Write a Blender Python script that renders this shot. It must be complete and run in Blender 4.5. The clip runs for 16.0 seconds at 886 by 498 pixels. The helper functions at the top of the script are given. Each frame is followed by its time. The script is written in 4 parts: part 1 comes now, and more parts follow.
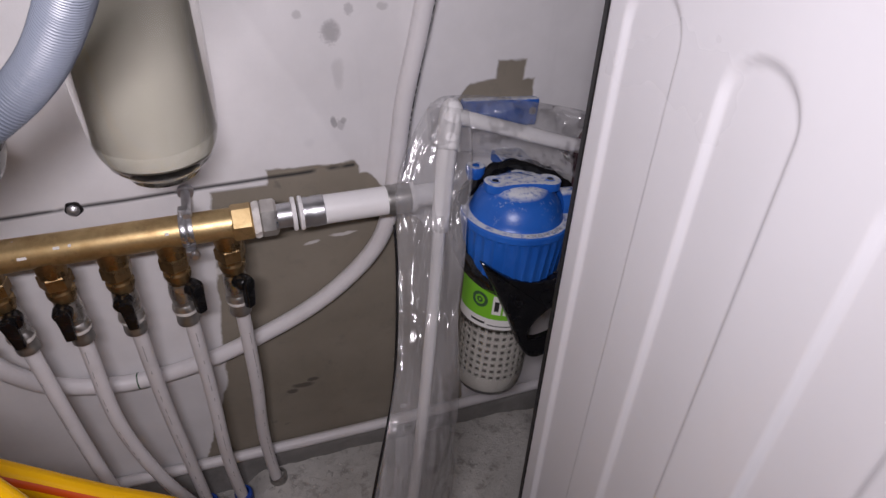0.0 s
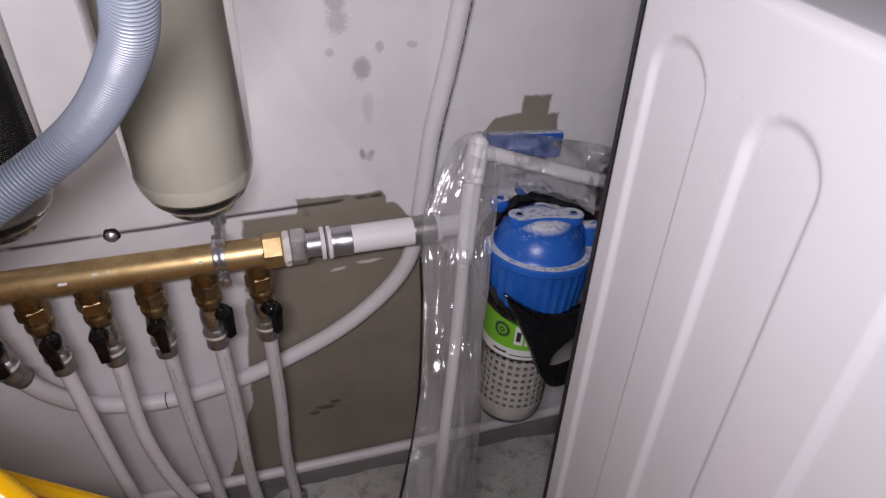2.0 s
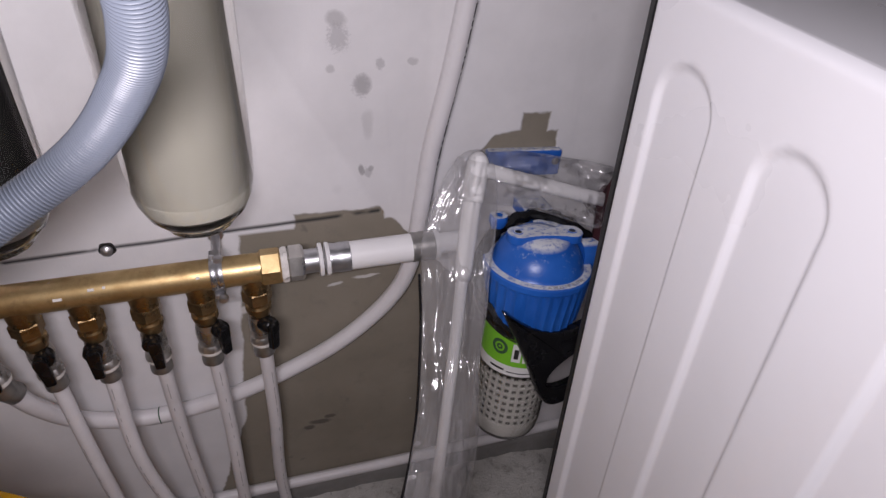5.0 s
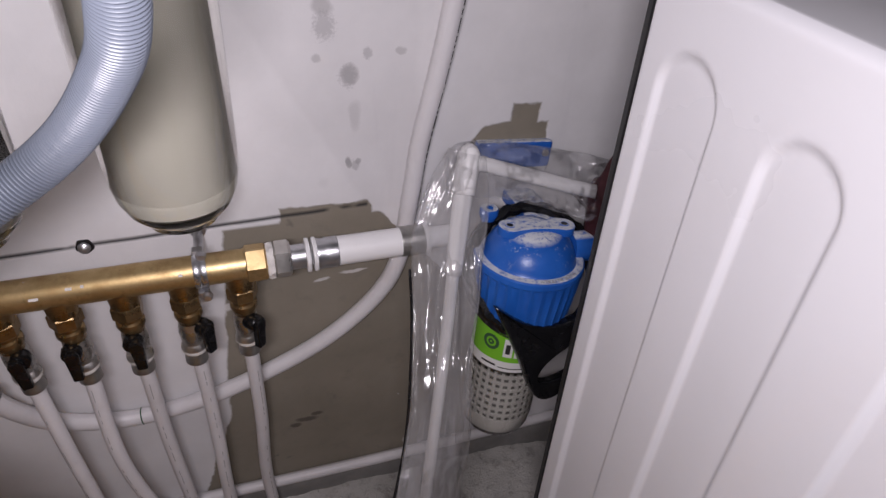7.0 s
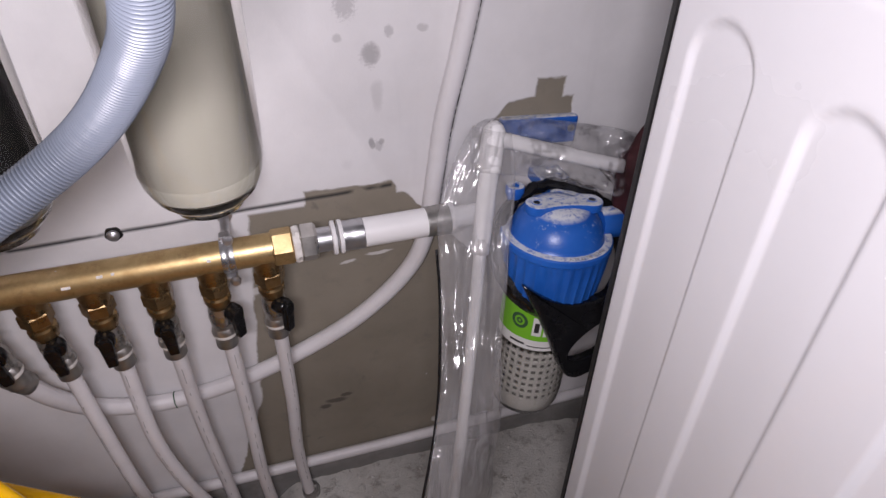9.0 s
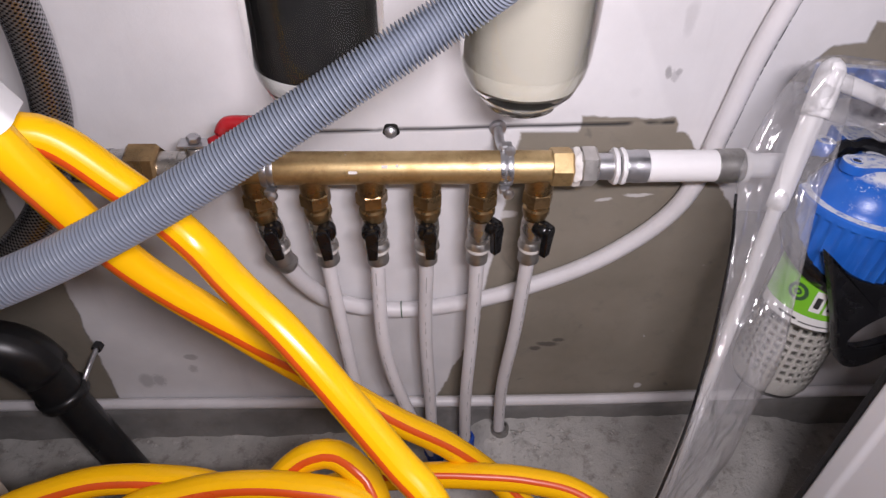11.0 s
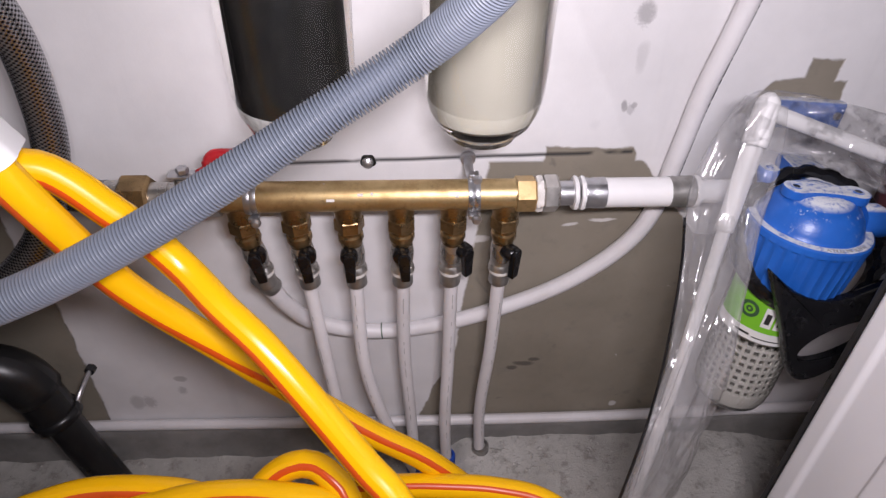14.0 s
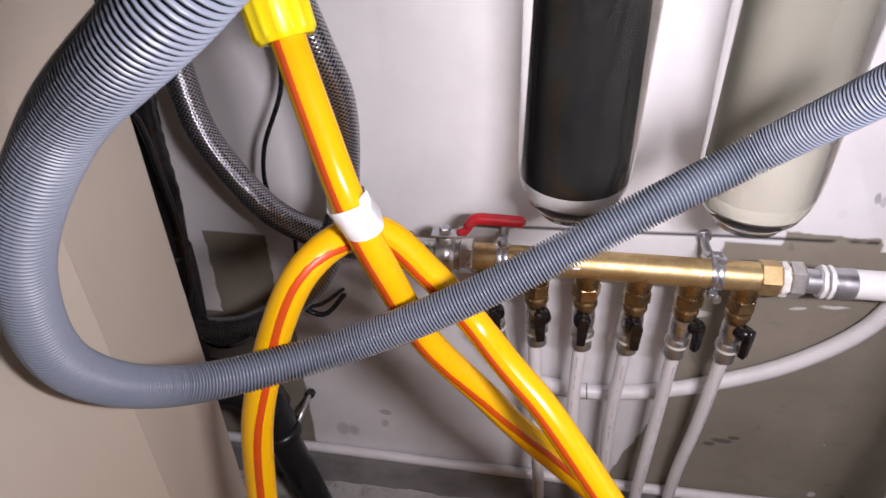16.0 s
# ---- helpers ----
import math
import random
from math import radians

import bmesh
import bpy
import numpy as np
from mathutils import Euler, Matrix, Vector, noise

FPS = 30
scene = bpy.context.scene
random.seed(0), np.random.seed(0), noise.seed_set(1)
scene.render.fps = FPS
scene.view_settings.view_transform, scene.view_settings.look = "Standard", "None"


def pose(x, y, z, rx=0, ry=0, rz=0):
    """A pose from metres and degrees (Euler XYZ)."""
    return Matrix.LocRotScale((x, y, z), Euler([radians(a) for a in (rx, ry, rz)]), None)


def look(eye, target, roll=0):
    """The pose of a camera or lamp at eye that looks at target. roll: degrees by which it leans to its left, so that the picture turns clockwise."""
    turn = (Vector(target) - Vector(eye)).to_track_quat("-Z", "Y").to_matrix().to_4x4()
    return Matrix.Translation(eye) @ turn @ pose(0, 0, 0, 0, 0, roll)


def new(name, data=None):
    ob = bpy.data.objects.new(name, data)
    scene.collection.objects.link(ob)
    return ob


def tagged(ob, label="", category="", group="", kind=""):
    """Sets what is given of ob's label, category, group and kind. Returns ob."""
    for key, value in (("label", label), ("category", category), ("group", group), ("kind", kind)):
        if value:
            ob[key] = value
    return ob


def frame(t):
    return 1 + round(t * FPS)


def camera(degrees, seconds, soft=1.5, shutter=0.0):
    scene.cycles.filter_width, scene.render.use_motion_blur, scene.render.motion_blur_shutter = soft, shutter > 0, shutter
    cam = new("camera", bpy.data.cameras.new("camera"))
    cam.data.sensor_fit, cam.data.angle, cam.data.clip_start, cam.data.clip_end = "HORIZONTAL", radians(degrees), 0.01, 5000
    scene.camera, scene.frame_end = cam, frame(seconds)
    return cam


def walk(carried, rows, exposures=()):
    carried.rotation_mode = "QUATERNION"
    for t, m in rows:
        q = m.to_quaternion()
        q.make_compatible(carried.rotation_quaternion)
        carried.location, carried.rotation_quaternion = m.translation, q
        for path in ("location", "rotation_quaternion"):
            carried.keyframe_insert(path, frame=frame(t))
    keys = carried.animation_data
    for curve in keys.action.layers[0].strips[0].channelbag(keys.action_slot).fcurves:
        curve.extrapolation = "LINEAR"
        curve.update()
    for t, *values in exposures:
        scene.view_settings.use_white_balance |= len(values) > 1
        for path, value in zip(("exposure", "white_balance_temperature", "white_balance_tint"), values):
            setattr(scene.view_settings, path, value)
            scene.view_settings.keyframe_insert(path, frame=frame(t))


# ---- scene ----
cam = camera(67.32, 16.0, soft=1.4, shutter=0.3)
# seconds, eye in metres, yaw, pitch and roll in degrees
ROWS = [
    (0.0, 0.3273, -0.6795, 0.9586, -18.85, -37.72, 2.12),
    (0.5, 0.3270, -0.6716, 0.9763, -17.55, -37.86, 1.73),
    (1.0, 0.3237, -0.6771, 0.9823, -17.50, -37.34, 1.66),
    (1.5, 0.3161, -0.6851, 0.9793, -16.69, -36.40, 1.27),
    (2.0, 0.3204, -0.6783, 0.9828, -16.77, -36.58, 1.86),
    (2.5, 0.3192, -0.6783, 0.9842, -15.95, -36.45, 1.27),
    (3.0, 0.3164, -0.6832, 0.9857, -16.09, -36.11, 0.94),
    (3.5, 0.3170, -0.6798, 0.9808, -16.50, -36.14, 1.76),
    (6.0, 0.3120, -0.6615, 0.9960, -18.26, -35.95, 3.12),
    (6.5, 0.3196, -0.6578, 0.9947, -19.30, -36.79, 3.08),
    (7.0, 0.3076, -0.6503, 0.9840, -19.93, -36.67, 3.75),
    (7.5, 0.3121, -0.6416, 0.9803, -21.84, -39.15, 5.17),
    (8.0, 0.3108, -0.6385, 0.9829, -20.48, -38.60, 3.21),
    (10.3, 0.2467, -0.6503, 0.9574, -9.42, -39.03, -0.05),
    (10.5, 0.2102, -0.6494, 0.9418, -7.01, -40.25, -0.18),
    (11.0, 0.1672, -0.6226, 0.9178, -2.77, -41.06, 1.21),
    (11.5, 0.1680, -0.6082, 0.9130, -1.63, -41.58, 0.66),
    (12.0, 0.1790, -0.6215, 0.9140, -2.24, -41.01, 0.65),
    (12.5, 0.1805, -0.6421, 0.9235, -2.12, -40.24, 1.33),
    (13.0, 0.1847, -0.6503, 0.9335, -2.34, -39.45, 0.93),
    (13.5, 0.1886, -0.6553, 0.9402, -3.02, -38.38, 0.81),
    (14.0, 0.1909, -0.6620, 0.9434, -3.10, -38.65, 0.97),
    (14.5, 0.1444, -0.6667, 0.9726, 1.89, -36.58, -0.20),
    (15.0, 0.1012, -0.6703, 0.9765, 3.97, -36.62, 0.02),
    (15.5, 0.0753, -0.6803, 0.9851, 6.51, -36.38, -0.51),
    (16.0, 0.0556, -0.6915, 0.9922, 9.45, -35.01, -1.32),
]
walk(cam, [(t, pose(x, y, z, 90 + pitch, 0, yaw) @ pose(0, 0, 0, 0, 0, roll)) for t, x, y, z, yaw, pitch, roll in ROWS],
     [(0.0, -0.90), (8.2, -0.88), (10.3, -0.13), (14.2, -0.13), (16.0, 0.02)])

# ---- light: one hand-held flash near the eye, in a closed utility room ----
world = bpy.data.worlds.new("room_dark")
world.use_nodes = True
world.node_tree.nodes["Background"].inputs[0].default_value = (0.55, 0.58, 0.65, 1)
world.node_tree.nodes["Background"].inputs[1].default_value = 0.004
scene.world = world
flash = bpy.data.lights.new("flash", "AREA")
flash.shape, flash.size, flash.size_y, flash.energy = "RECTANGLE", 0.17, 0.03, 6.7
flash.spread = radians(170)
flash.color = (0.99, 0.918, 1.0)
lamp = new("flash", flash)
lamp.matrix_world = look((0.262, -0.69, 1.015), (0.262, -0.02, 0.62))


# ---- mesh helpers ----
def mesh(name, verts, faces, uvs=None, smooth=True):
    me = bpy.data.meshes.new(name)
    me.from_pydata([tuple(v) for v in verts], [], [tuple(f) for f in faces])
    if uvs is not None:
        layer = me.uv_layers.new(name="UVMap")
        for loop in me.loops:
            layer.data[loop.index].uv = uvs[loop.vertex_index]
    if smooth:
        me.polygons.foreach_set("use_smooth", [True] * len(me.polygons))
    me.update()
    return me


def from_bm(name, bm, smooth=False):
    me = bpy.data.meshes.new(name)
    bm.to_mesh(me)
    bm.free()
    if smooth:
        me.polygons.foreach_set("use_smooth", [True] * len(me.polygons))
    return me


def thing(name, base, label, category, group="", kind=""):
    ob = new(name)
    ob.location = base
    ob.empty_display_size = 0.02
    return tagged(ob, label, category, group, kind)


def part(name, me, material, parent, label=""):
    ob = new(name, me)
    if material and not me.materials:
        me.materials.append(material)
    if parent:
        ob.parent = parent
        if not parent.parent:
            ob.matrix_parent_inverse = Matrix.Translation(-parent.location)
    if label:
        ob["label"] = label
    return ob


def single(name, me, material, label, category, group="", kind=""):
    ob = new(name, me)
    if not me.materials:
        me.materials.append(material)
    return tagged(ob, label, category, group, kind)


def spline(points, step=0.006):
    c = [Vector(p) for p in points]
    c = [2 * c[0] - c[1]] + c + [2 * c[-1] - c[-2]]
    out = []
    for k in range(1, len(c) - 2):
        p0, p1, p2, p3 = c[k - 1], c[k], c[k + 1], c[k + 2]
        n = max(2, int((p2 - p1).length / step))
        for i in range(n):
            s = i / n
            out.append(0.5 * (2 * p1 + (p2 - p0) * s + (2 * p0 - 5 * p1 + 4 * p2 - p3) * s * s + (3 * p1 - p0 - 3 * p2 + p3) * s ** 3))
    out.append(c[-2])
    return out


def frames_along(path):
    tang = [(path[min(i + 1, len(path) - 1)] - path[max(i - 1, 0)]).normalized() for i in range(len(path))]
    ref = Vector((0, 0, 1)) if abs(tang[0].z) < 0.9 else Vector((1, 0, 0))
    u = (ref - tang[0] * ref.dot(tang[0])).normalized()
    out, run = [], 0.0
    for i, t in enumerate(tang):
        u = (u - t * u.dot(t)).normalized()
        if i:
            run += (path[i] - path[i - 1]).length
        out.append((path[i], u, t.cross(u), run))
    return out


def tube(name, path, radius, sides=18, caps=True, radii=None):
    rings = frames_along(path)
    verts, faces, uvs = [], [], []
    for i, (p, u, v, run) in enumerate(rings):
        r = radii(run, i / (len(rings) - 1)) if radii else radius
        for k in range(sides + 1):
            a = 2 * math.pi * k / sides
            verts.append(p + (u * math.cos(a) + v * math.sin(a)) * r)
            uvs.append((run, k / sides))
    w = sides + 1
    for i in range(len(rings) - 1):
        for k in range(sides):
            faces.append((i * w + k, i * w + k + 1, (i + 1) * w + k + 1, (i + 1) * w + k))
    if caps:
        faces.append(tuple(range(sides))[::-1])
        faces.append(tuple((len(rings) - 1) * w + k for k in range(sides)))
    return mesh(name, verts, faces, uvs)


def ribbon(name, path, radius, ways, spread, lift=0.0004, dashes=None):
    """A stripe printed or moulded along a tube; ways lists (share of the length, side it looks to)."""
    rings = frames_along(path)
    if not isinstance(ways[0], tuple):
        ways = [(0.0, ways), (1.0, ways)]
    verts, faces = [], []
    n = 5
    for p, u, v, run in rings:
        q = run / rings[-1][3]
        for (s0, w0), (s1, w1) in zip(ways, ways[1:]):
            if q <= s1 or s1 == ways[-1][0]:
                way = Vector(w0).lerp(Vector(w1), min(1, max(0, (q - s0) / (s1 - s0))))
                break
        a0 = math.atan2(way.dot(v), way.dot(u))
        for k in range(n):
            a = a0 + spread * (k / (n - 1) - 0.5)
            verts.append(p + (u * math.cos(a) + v * math.sin(a)) * (radius + (lift if 0 < k < n - 1 else -0.0003)))
    for i in range(len(rings) - 1):
        if dashes and not dashes(rings[i][3]):
            continue
        for k in range(n - 1):
            faces.append((i * n + k, i * n + k + 1, (i + 1) * n + k + 1, (i + 1) * n + k))
    return mesh(name, verts, faces)


def lathe(name, profile, origin=(0, 0, 0), axis="z", sides=40, wave=None, sharp=35):
    """Turn (radius, height) pairs round an axis through origin."""
    verts, faces, uvs = [], [], []
    w = sides + 1
    run = 0.0
    for i, (r, h) in enumerate(profile):
        if i:
            run += math.hypot(r - profile[i - 1][0], h - profile[i - 1][1])
        for k in range(w):
            a = 2 * math.pi * k / sides
            rr = r + (wave(a, h) if wave else 0)
            x, y = rr * math.cos(a), rr * math.sin(a)
            q = {"z": (x, y, h), "x": (h, x, y), "y": (x, h, -y)}[axis]
            verts.append(Vector(origin) + Vector(q))
            uvs.append((k / sides, run))
    for i in range(len(profile) - 1):
        for k in range(sides):
            faces.append((i * w + k, i * w + k + 1, (i + 1) * w + k + 1, (i + 1) * w + k))
    me = mesh(name, verts, faces, uvs)
    bm = bmesh.new()
    bm.from_mesh(me)
    bmesh.ops.remove_doubles(bm, verts=bm.verts, dist=1e-6)
    bmesh.ops.recalc_face_normals(bm, faces=bm.faces)
    for e in bm.edges:
        if len(e.link_faces) == 2 and e.calc_face_angle(0) > math.radians(sharp):
            e.smooth = False
    bm.to_mesh(me)
    bm.free()
    return me


def hexagon(name, radius, h0, h1, origin, axis="z", turn=0.0, chamfer=0.0015):
    """A hexagonal nut body with chamfered ends."""
    bm = bmesh.new()
    rings = []
    for r, h in ((radius - chamfer, h0), (radius, h0 + chamfer), (radius, h1 - chamfer), (radius - chamfer, h1)):
        ring = []
        for k in range(6):
            a = math.pi / 3 * k + turn
            x, y = r * math.cos(a), r * math.sin(a)
            q = {"z": (x, y, h), "x": (h, x, y), "y": (x, h, -y)}[axis]
            ring.append(bm.verts.new(Vector(origin) + Vector(q)))
        rings.append(ring)
    for a, b in zip(rings, rings[1:]):
        for k in range(6):
            bm.faces.new((a[k], a[(k + 1) % 6], b[(k + 1) % 6], b[k]))
    bm.faces.new(rings[0][::-1])
    bm.faces.new(rings[-1])
    bmesh.ops.recalc_face_normals(bm, faces=bm.faces)
    return from_bm(name, bm)


def block(name, size, centre, bevel=0.002, m=None, segments=2):
    bm = bmesh.new()
    bmesh.ops.create_cube(bm, size=1.0, matrix=Matrix.Diagonal((*size, 1)))
    if bevel:
        bmesh.ops.bevel(bm, geom=list(bm.edges), offset=bevel, segments=segments, affect="EDGES", profile=0.5)
    bmesh.ops.transform(bm, matrix=Matrix.Translation(centre) @ (m or Matrix()), verts=bm.verts)
    return from_bm(name, bm, True) if bevel and segments > 2 else from_bm(name, bm)


def prism(name, outline, depth, m, bevel=0.0015):
    """A flat outline (x, y) given thickness, then set in place by m."""
    bm = bmesh.new()
    face = bm.faces.new([bm.verts.new((x, y, 0)) for x, y in outline])
    got = bmesh.ops.extrude_face_region(bm, geom=[face])
    bmesh.ops.translate(bm, vec=(0, 0, depth), verts=[g for g in got["geom"] if isinstance(g, bmesh.types.BMVert)])
    bmesh.ops.recalc_face_normals(bm, faces=bm.faces)
    if bevel:
        bmesh.ops.bevel(bm, geom=list(bm.edges), offset=bevel, segments=2, affect="EDGES", profile=0.5)
    bmesh.ops.transform(bm, matrix=m, verts=bm.verts)
    return from_bm(name, bm)


# ---- materials ----
class Nodes:
    def __init__(self, name):
        self.material = bpy.data.materials.new(name)
        self.material.use_nodes = True
        self.tree = self.material.node_tree
        self.shader = self.tree.nodes["Principled BSDF"]

    def add(self, kind, operation=None, data_type=None):
        node = self.tree.nodes.new(kind)
        if operation:
            node.operation = operation
        if data_type:
            node.data_type = data_type
        return node

    def link(self, a, b):
        self.tree.links.new(a, b)
        return self

    def place(self):
        return self.add("ShaderNodeTexCoord").outputs["Object"]

    def noise(self, where, scale, detail=4.0, rough=0.55, distort=0.0):
        n = self.add("ShaderNodeTexNoise")
        self.link(where, n.inputs["Vector"])
        n.inputs["Scale"].default_value, n.inputs["Detail"].default_value = scale, detail
        n.inputs["Roughness"].default_value, n.inputs["Distortion"].default_value = rough, distort
        return n.outputs["Fac"]

    def ramp(self, fac, low, high, a=(0, 0, 0, 1), b=(1, 1, 1, 1)):
        n = self.add("ShaderNodeValToRGB")
        n.color_ramp.elements[0].position, n.color_ramp.elements[1].position = low, high
        n.color_ramp.elements[0].color, n.color_ramp.elements[1].color = a, b
        self.link(fac, n.inputs[0])
        return n.outputs[0]

    def math(self, op, a, b=None, clamp=False):
        n = self.add("ShaderNodeMath", operation=op)
        n.use_clamp = clamp
        for i, value in enumerate((a, b)):
            if value is None:
                continue
            if isinstance(value, (int, float)):
                n.inputs[i].default_value = value
            else:
                self.link(value, n.inputs[i])
        return n.outputs[0]

    def mix(self, fac, a, b):
        n = self.add("ShaderNodeMix", data_type="RGBA")
        for i, value in ((0, fac), (6, a), (7, b)):
            if isinstance(value, (int, float, tuple)):
                n.inputs[i].default_value = value if not isinstance(value, tuple) else (*value[:3], 1)
            else:
                self.link(value, n.inputs[i])
        return n.outputs[2]

    def bump(self, height, strength=0.3, distance=0.001):
        n = self.add("ShaderNodeBump")
        n.inputs["Strength"].default_value, n.inputs["Distance"].default_value = strength, distance
        self.link(height, n.inputs["Height"])
        self.link(n.outputs[0], self.shader.inputs["Normal"])
        return self

    def set(self, **values):
        for key, value in values.items():
            socket = self.shader.inputs[key.replace("_", " ")]
            if isinstance(value, (int, float)):
                socket.default_value = value
            elif isinstance(value, tuple):
                socket.default_value = (*value[:3], 1)
            else:
                self.link(value, socket)
        return self


def plain(name, colour, rough=0.5, metal=0.0, vary=0.12, scale=40.0, bump=0.1, grime=(0.1, 0.09, 0.08), dirt=0.0, coat=0.0):
    """A surface with grain at two scales and some grime."""
    n = Nodes(name)
    where = n.place()
    fine, broad = n.noise(where, scale * 6, 3), n.noise(where, scale * 0.6, 5)
    dark = tuple(c * (1 - vary) for c in colour)
    tone = n.mix(n.ramp(broad, 0.35, 0.65), dark, colour)
    if dirt:
        tone = n.mix(n.math("MULTIPLY", n.ramp(n.noise(where, scale * 1.7, 8, 0.7), 0.5, 0.72), dirt), tone, grime)
    n.set(Base_Color=tone, Metallic=metal)
    low, high = max(0.02, rough - 0.08), min(1.0, rough + 0.1)
    n.set(Roughness=n.ramp(broad, 0.3, 0.7, (low, low, low, 1), (high, high, high, 1)))
    if coat:
        n.set(Coat_Weight=coat, Coat_Roughness=0.1)
    if bump:
        n.bump(fine, bump, 0.0006)
    return n.material


def box_mask(n, x, z, x0, x1, z0, z1, lean=0.0, soft=0.0015):
    """1 inside a rectangle of the wall; lean shifts its left side with height."""
    left = n.math("ADD", n.math("MULTIPLY", z, lean), x0 - lean * z0)
    out = None
    for d in (n.math("SUBTRACT", x, left), n.math("SUBTRACT", x1, x), n.math("SUBTRACT", z, z0), n.math("SUBTRACT", z1, z)):
        d = n.math("ADD", n.math("DIVIDE", d, soft * 2), 0.5, clamp=True)
        out = d if out is None else n.math("MINIMUM", out, d)
    return out


def round_spot(n, x, z, at_x, at_z, wide, tall):
    """A soft oval mark on the wall."""
    dx = n.math("DIVIDE", n.math("SUBTRACT", x, at_x), wide)
    dz = n.math("DIVIDE", n.math("SUBTRACT", z, at_z), tall)
    return n.ramp(n.math("ADD", n.math("MULTIPLY", dx, dx), n.math("MULTIPLY", dz, dz)), 0.35, 1.0, (1, 1, 1, 1), (0, 0, 0, 1))


def wall_material():
    n = Nodes("white_plaster")
    where = n.place()
    sep = n.add("ShaderNodeSeparateXYZ")
    warp = n.add("ShaderNodeTexNoise")
    n.link(where, warp.inputs["Vector"])
    warp.inputs["Scale"].default_value, warp.inputs["Detail"].default_value, warp.inputs["Roughness"].default_value = 26.0, 7.0, 0.62
    shift = n.add("ShaderNodeVectorMath", operation="SCALE")
    n.link(warp.outputs["Color"], shift.inputs[0])
    shift.inputs["Scale"].default_value = 0.016
    total = n.add("ShaderNodeVectorMath", operation="ADD")
    n.link(where, total.inputs[0]).link(shift.outputs[0], total.inputs[1])
    n.link(total.outputs[0], sep.inputs[0])
    # the noise has a mean of one half: take its mean shift away again
    x, z = n.math("SUBTRACT", sep.outputs[0], 0.008), n.math("SUBTRACT", sep.outputs[2], 0.008)
    clean = n.add("ShaderNodeSeparateXYZ")
    n.link(where, clean.inputs[0])
    cx, cz = clean.outputs[0], clean.outputs[2]
    bare = box_mask(n, x, cz, 0.222, 0.60, 0.0, 0.541, 0.105)
    bare = n.math("MAXIMUM", bare, box_mask(n, x, cz, 0.187, 0.60, 0.06, 0.24, 0.35))
    bare = n.math("MAXIMUM", bare, box_mask(n, x, z, 0.342, 0.452, 0.53, 0.559, 0.0))
    bare = n.math("MULTIPLY", bare, n.math("SUBTRACT", 1.0, box_mask(n, x, z, 0.548, 0.80, 0.43, 0.75, -0.8)))
    bare = n.math("MAXIMUM", bare, box_mask(n, x, z, 0.552, 0.666, 0.60, 0.640, 0.85))
    bare = n.math("MAXIMUM", bare, box_mask(n, x, z, 0.613, 0.653, 0.62, 0.664, 0.15))
    bare = n.math("MAXIMUM", bare, box_mask(n, x, cz, -0.50, -0.284, 0.05, 0.36, -0.16))
    bare = n.math("MAXIMUM", bare, box_mask(n, x, cz, -0.39, -0.300, 0.33, 0.503, 0.0))
    # smears of white left on the bare coat
    smear = n.math("MULTIPLY", n.ramp(n.noise(where, 46, 8, 0.7, 0.5), 0.69, 0.73), n.ramp(n.noise(where, 7, 2), 0.45, 0.6))
    bare = n.math("MULTIPLY", bare, n.math("SUBTRACT", 1.0, smear))
    grain, broad, clouds = n.noise(where, 320, 4), n.noise(where, 7, 6, 0.6), n.noise(where, 2.6, 3)
    white = n.mix(n.ramp(broad, 0.3, 0.72), (0.66, 0.65, 0.655), (0.80, 0.785, 0.79))
    white = n.mix(n.math("MULTIPLY", n.ramp(clouds, 0.5, 0.75), 0.25), white, (0.6, 0.585, 0.6))
    # soft grey damp spots and finger marks
    spots = n.ramp(n.noise(where, 21, 2, 0.4), 0.70, 0.80)
    white = n.mix(n.math("MULTIPLY", spots, 0.2), white, (0.42, 0.41, 0.42))
    for sx, sz, wide, tall, much in ((0.428, 0.715, 0.011, 0.013, 0.5), (0.405, 0.783, 0.013, 0.011, 0.5), (0.484, 0.737, 0.006, 0.006, 0.4), (0.396, 0.733, 0.005, 0.005, 0.4), (0.424, 0.611, 0.004, 0.009, 0.7),
                                     (0.436, 0.613, 0.005, 0.005, 0.6), (0.434, 0.667, 0.008, 0.02, 0.25), (-0.157, 0.178, 0.010, 0.007, 0.5), (-0.234, 0.124, 0.012, 0.018, 0.4)):
        white = n.mix(n.math("MULTIPLY", round_spot(n, x, z, sx, sz, wide, tall), much), white, (0.26, 0.25, 0.25))
    streak = n.add("ShaderNodeMapping")
    streak.inputs["Scale"].default_value = (30, 30, 4)
    n.link(where, streak.inputs["Vector"])
    trowel = n.ramp(n.noise(streak.outputs[0], 1.0, 3), 0.6, 0.8)
    white = n.mix(n.math("MULTIPLY", trowel, 0.22), white, (0.5, 0.48, 0.5))
    thin = box_mask(n, x, z, 0.447, 0.502, 0.545, 0.80, -0.52, 0.004)
    white = n.mix(n.math("MULTIPLY", thin, 0.14), white, (0.5, 0.48, 0.49))
    for sx, sz, sr in ((0.427, 0.712, 0.011), (0.448, 0.735, 0.006), (0.405, 0.765, 0.013), (0.432, 0.607, 0.006), (0.424, 0.612, 0.004), (-0.215, 0.125, 0.012), (-0.16, 0.15, 0.008)):
        dx, dz = n.math("SUBTRACT", cx, sx), n.math("MULTIPLY", n.math("SUBTRACT", cz, sz), 0.75)
        far = n.math("SQRT", n.math("ADD", n.math("MULTIPLY", dx, dx), n.math("MULTIPLY", dz, dz)))
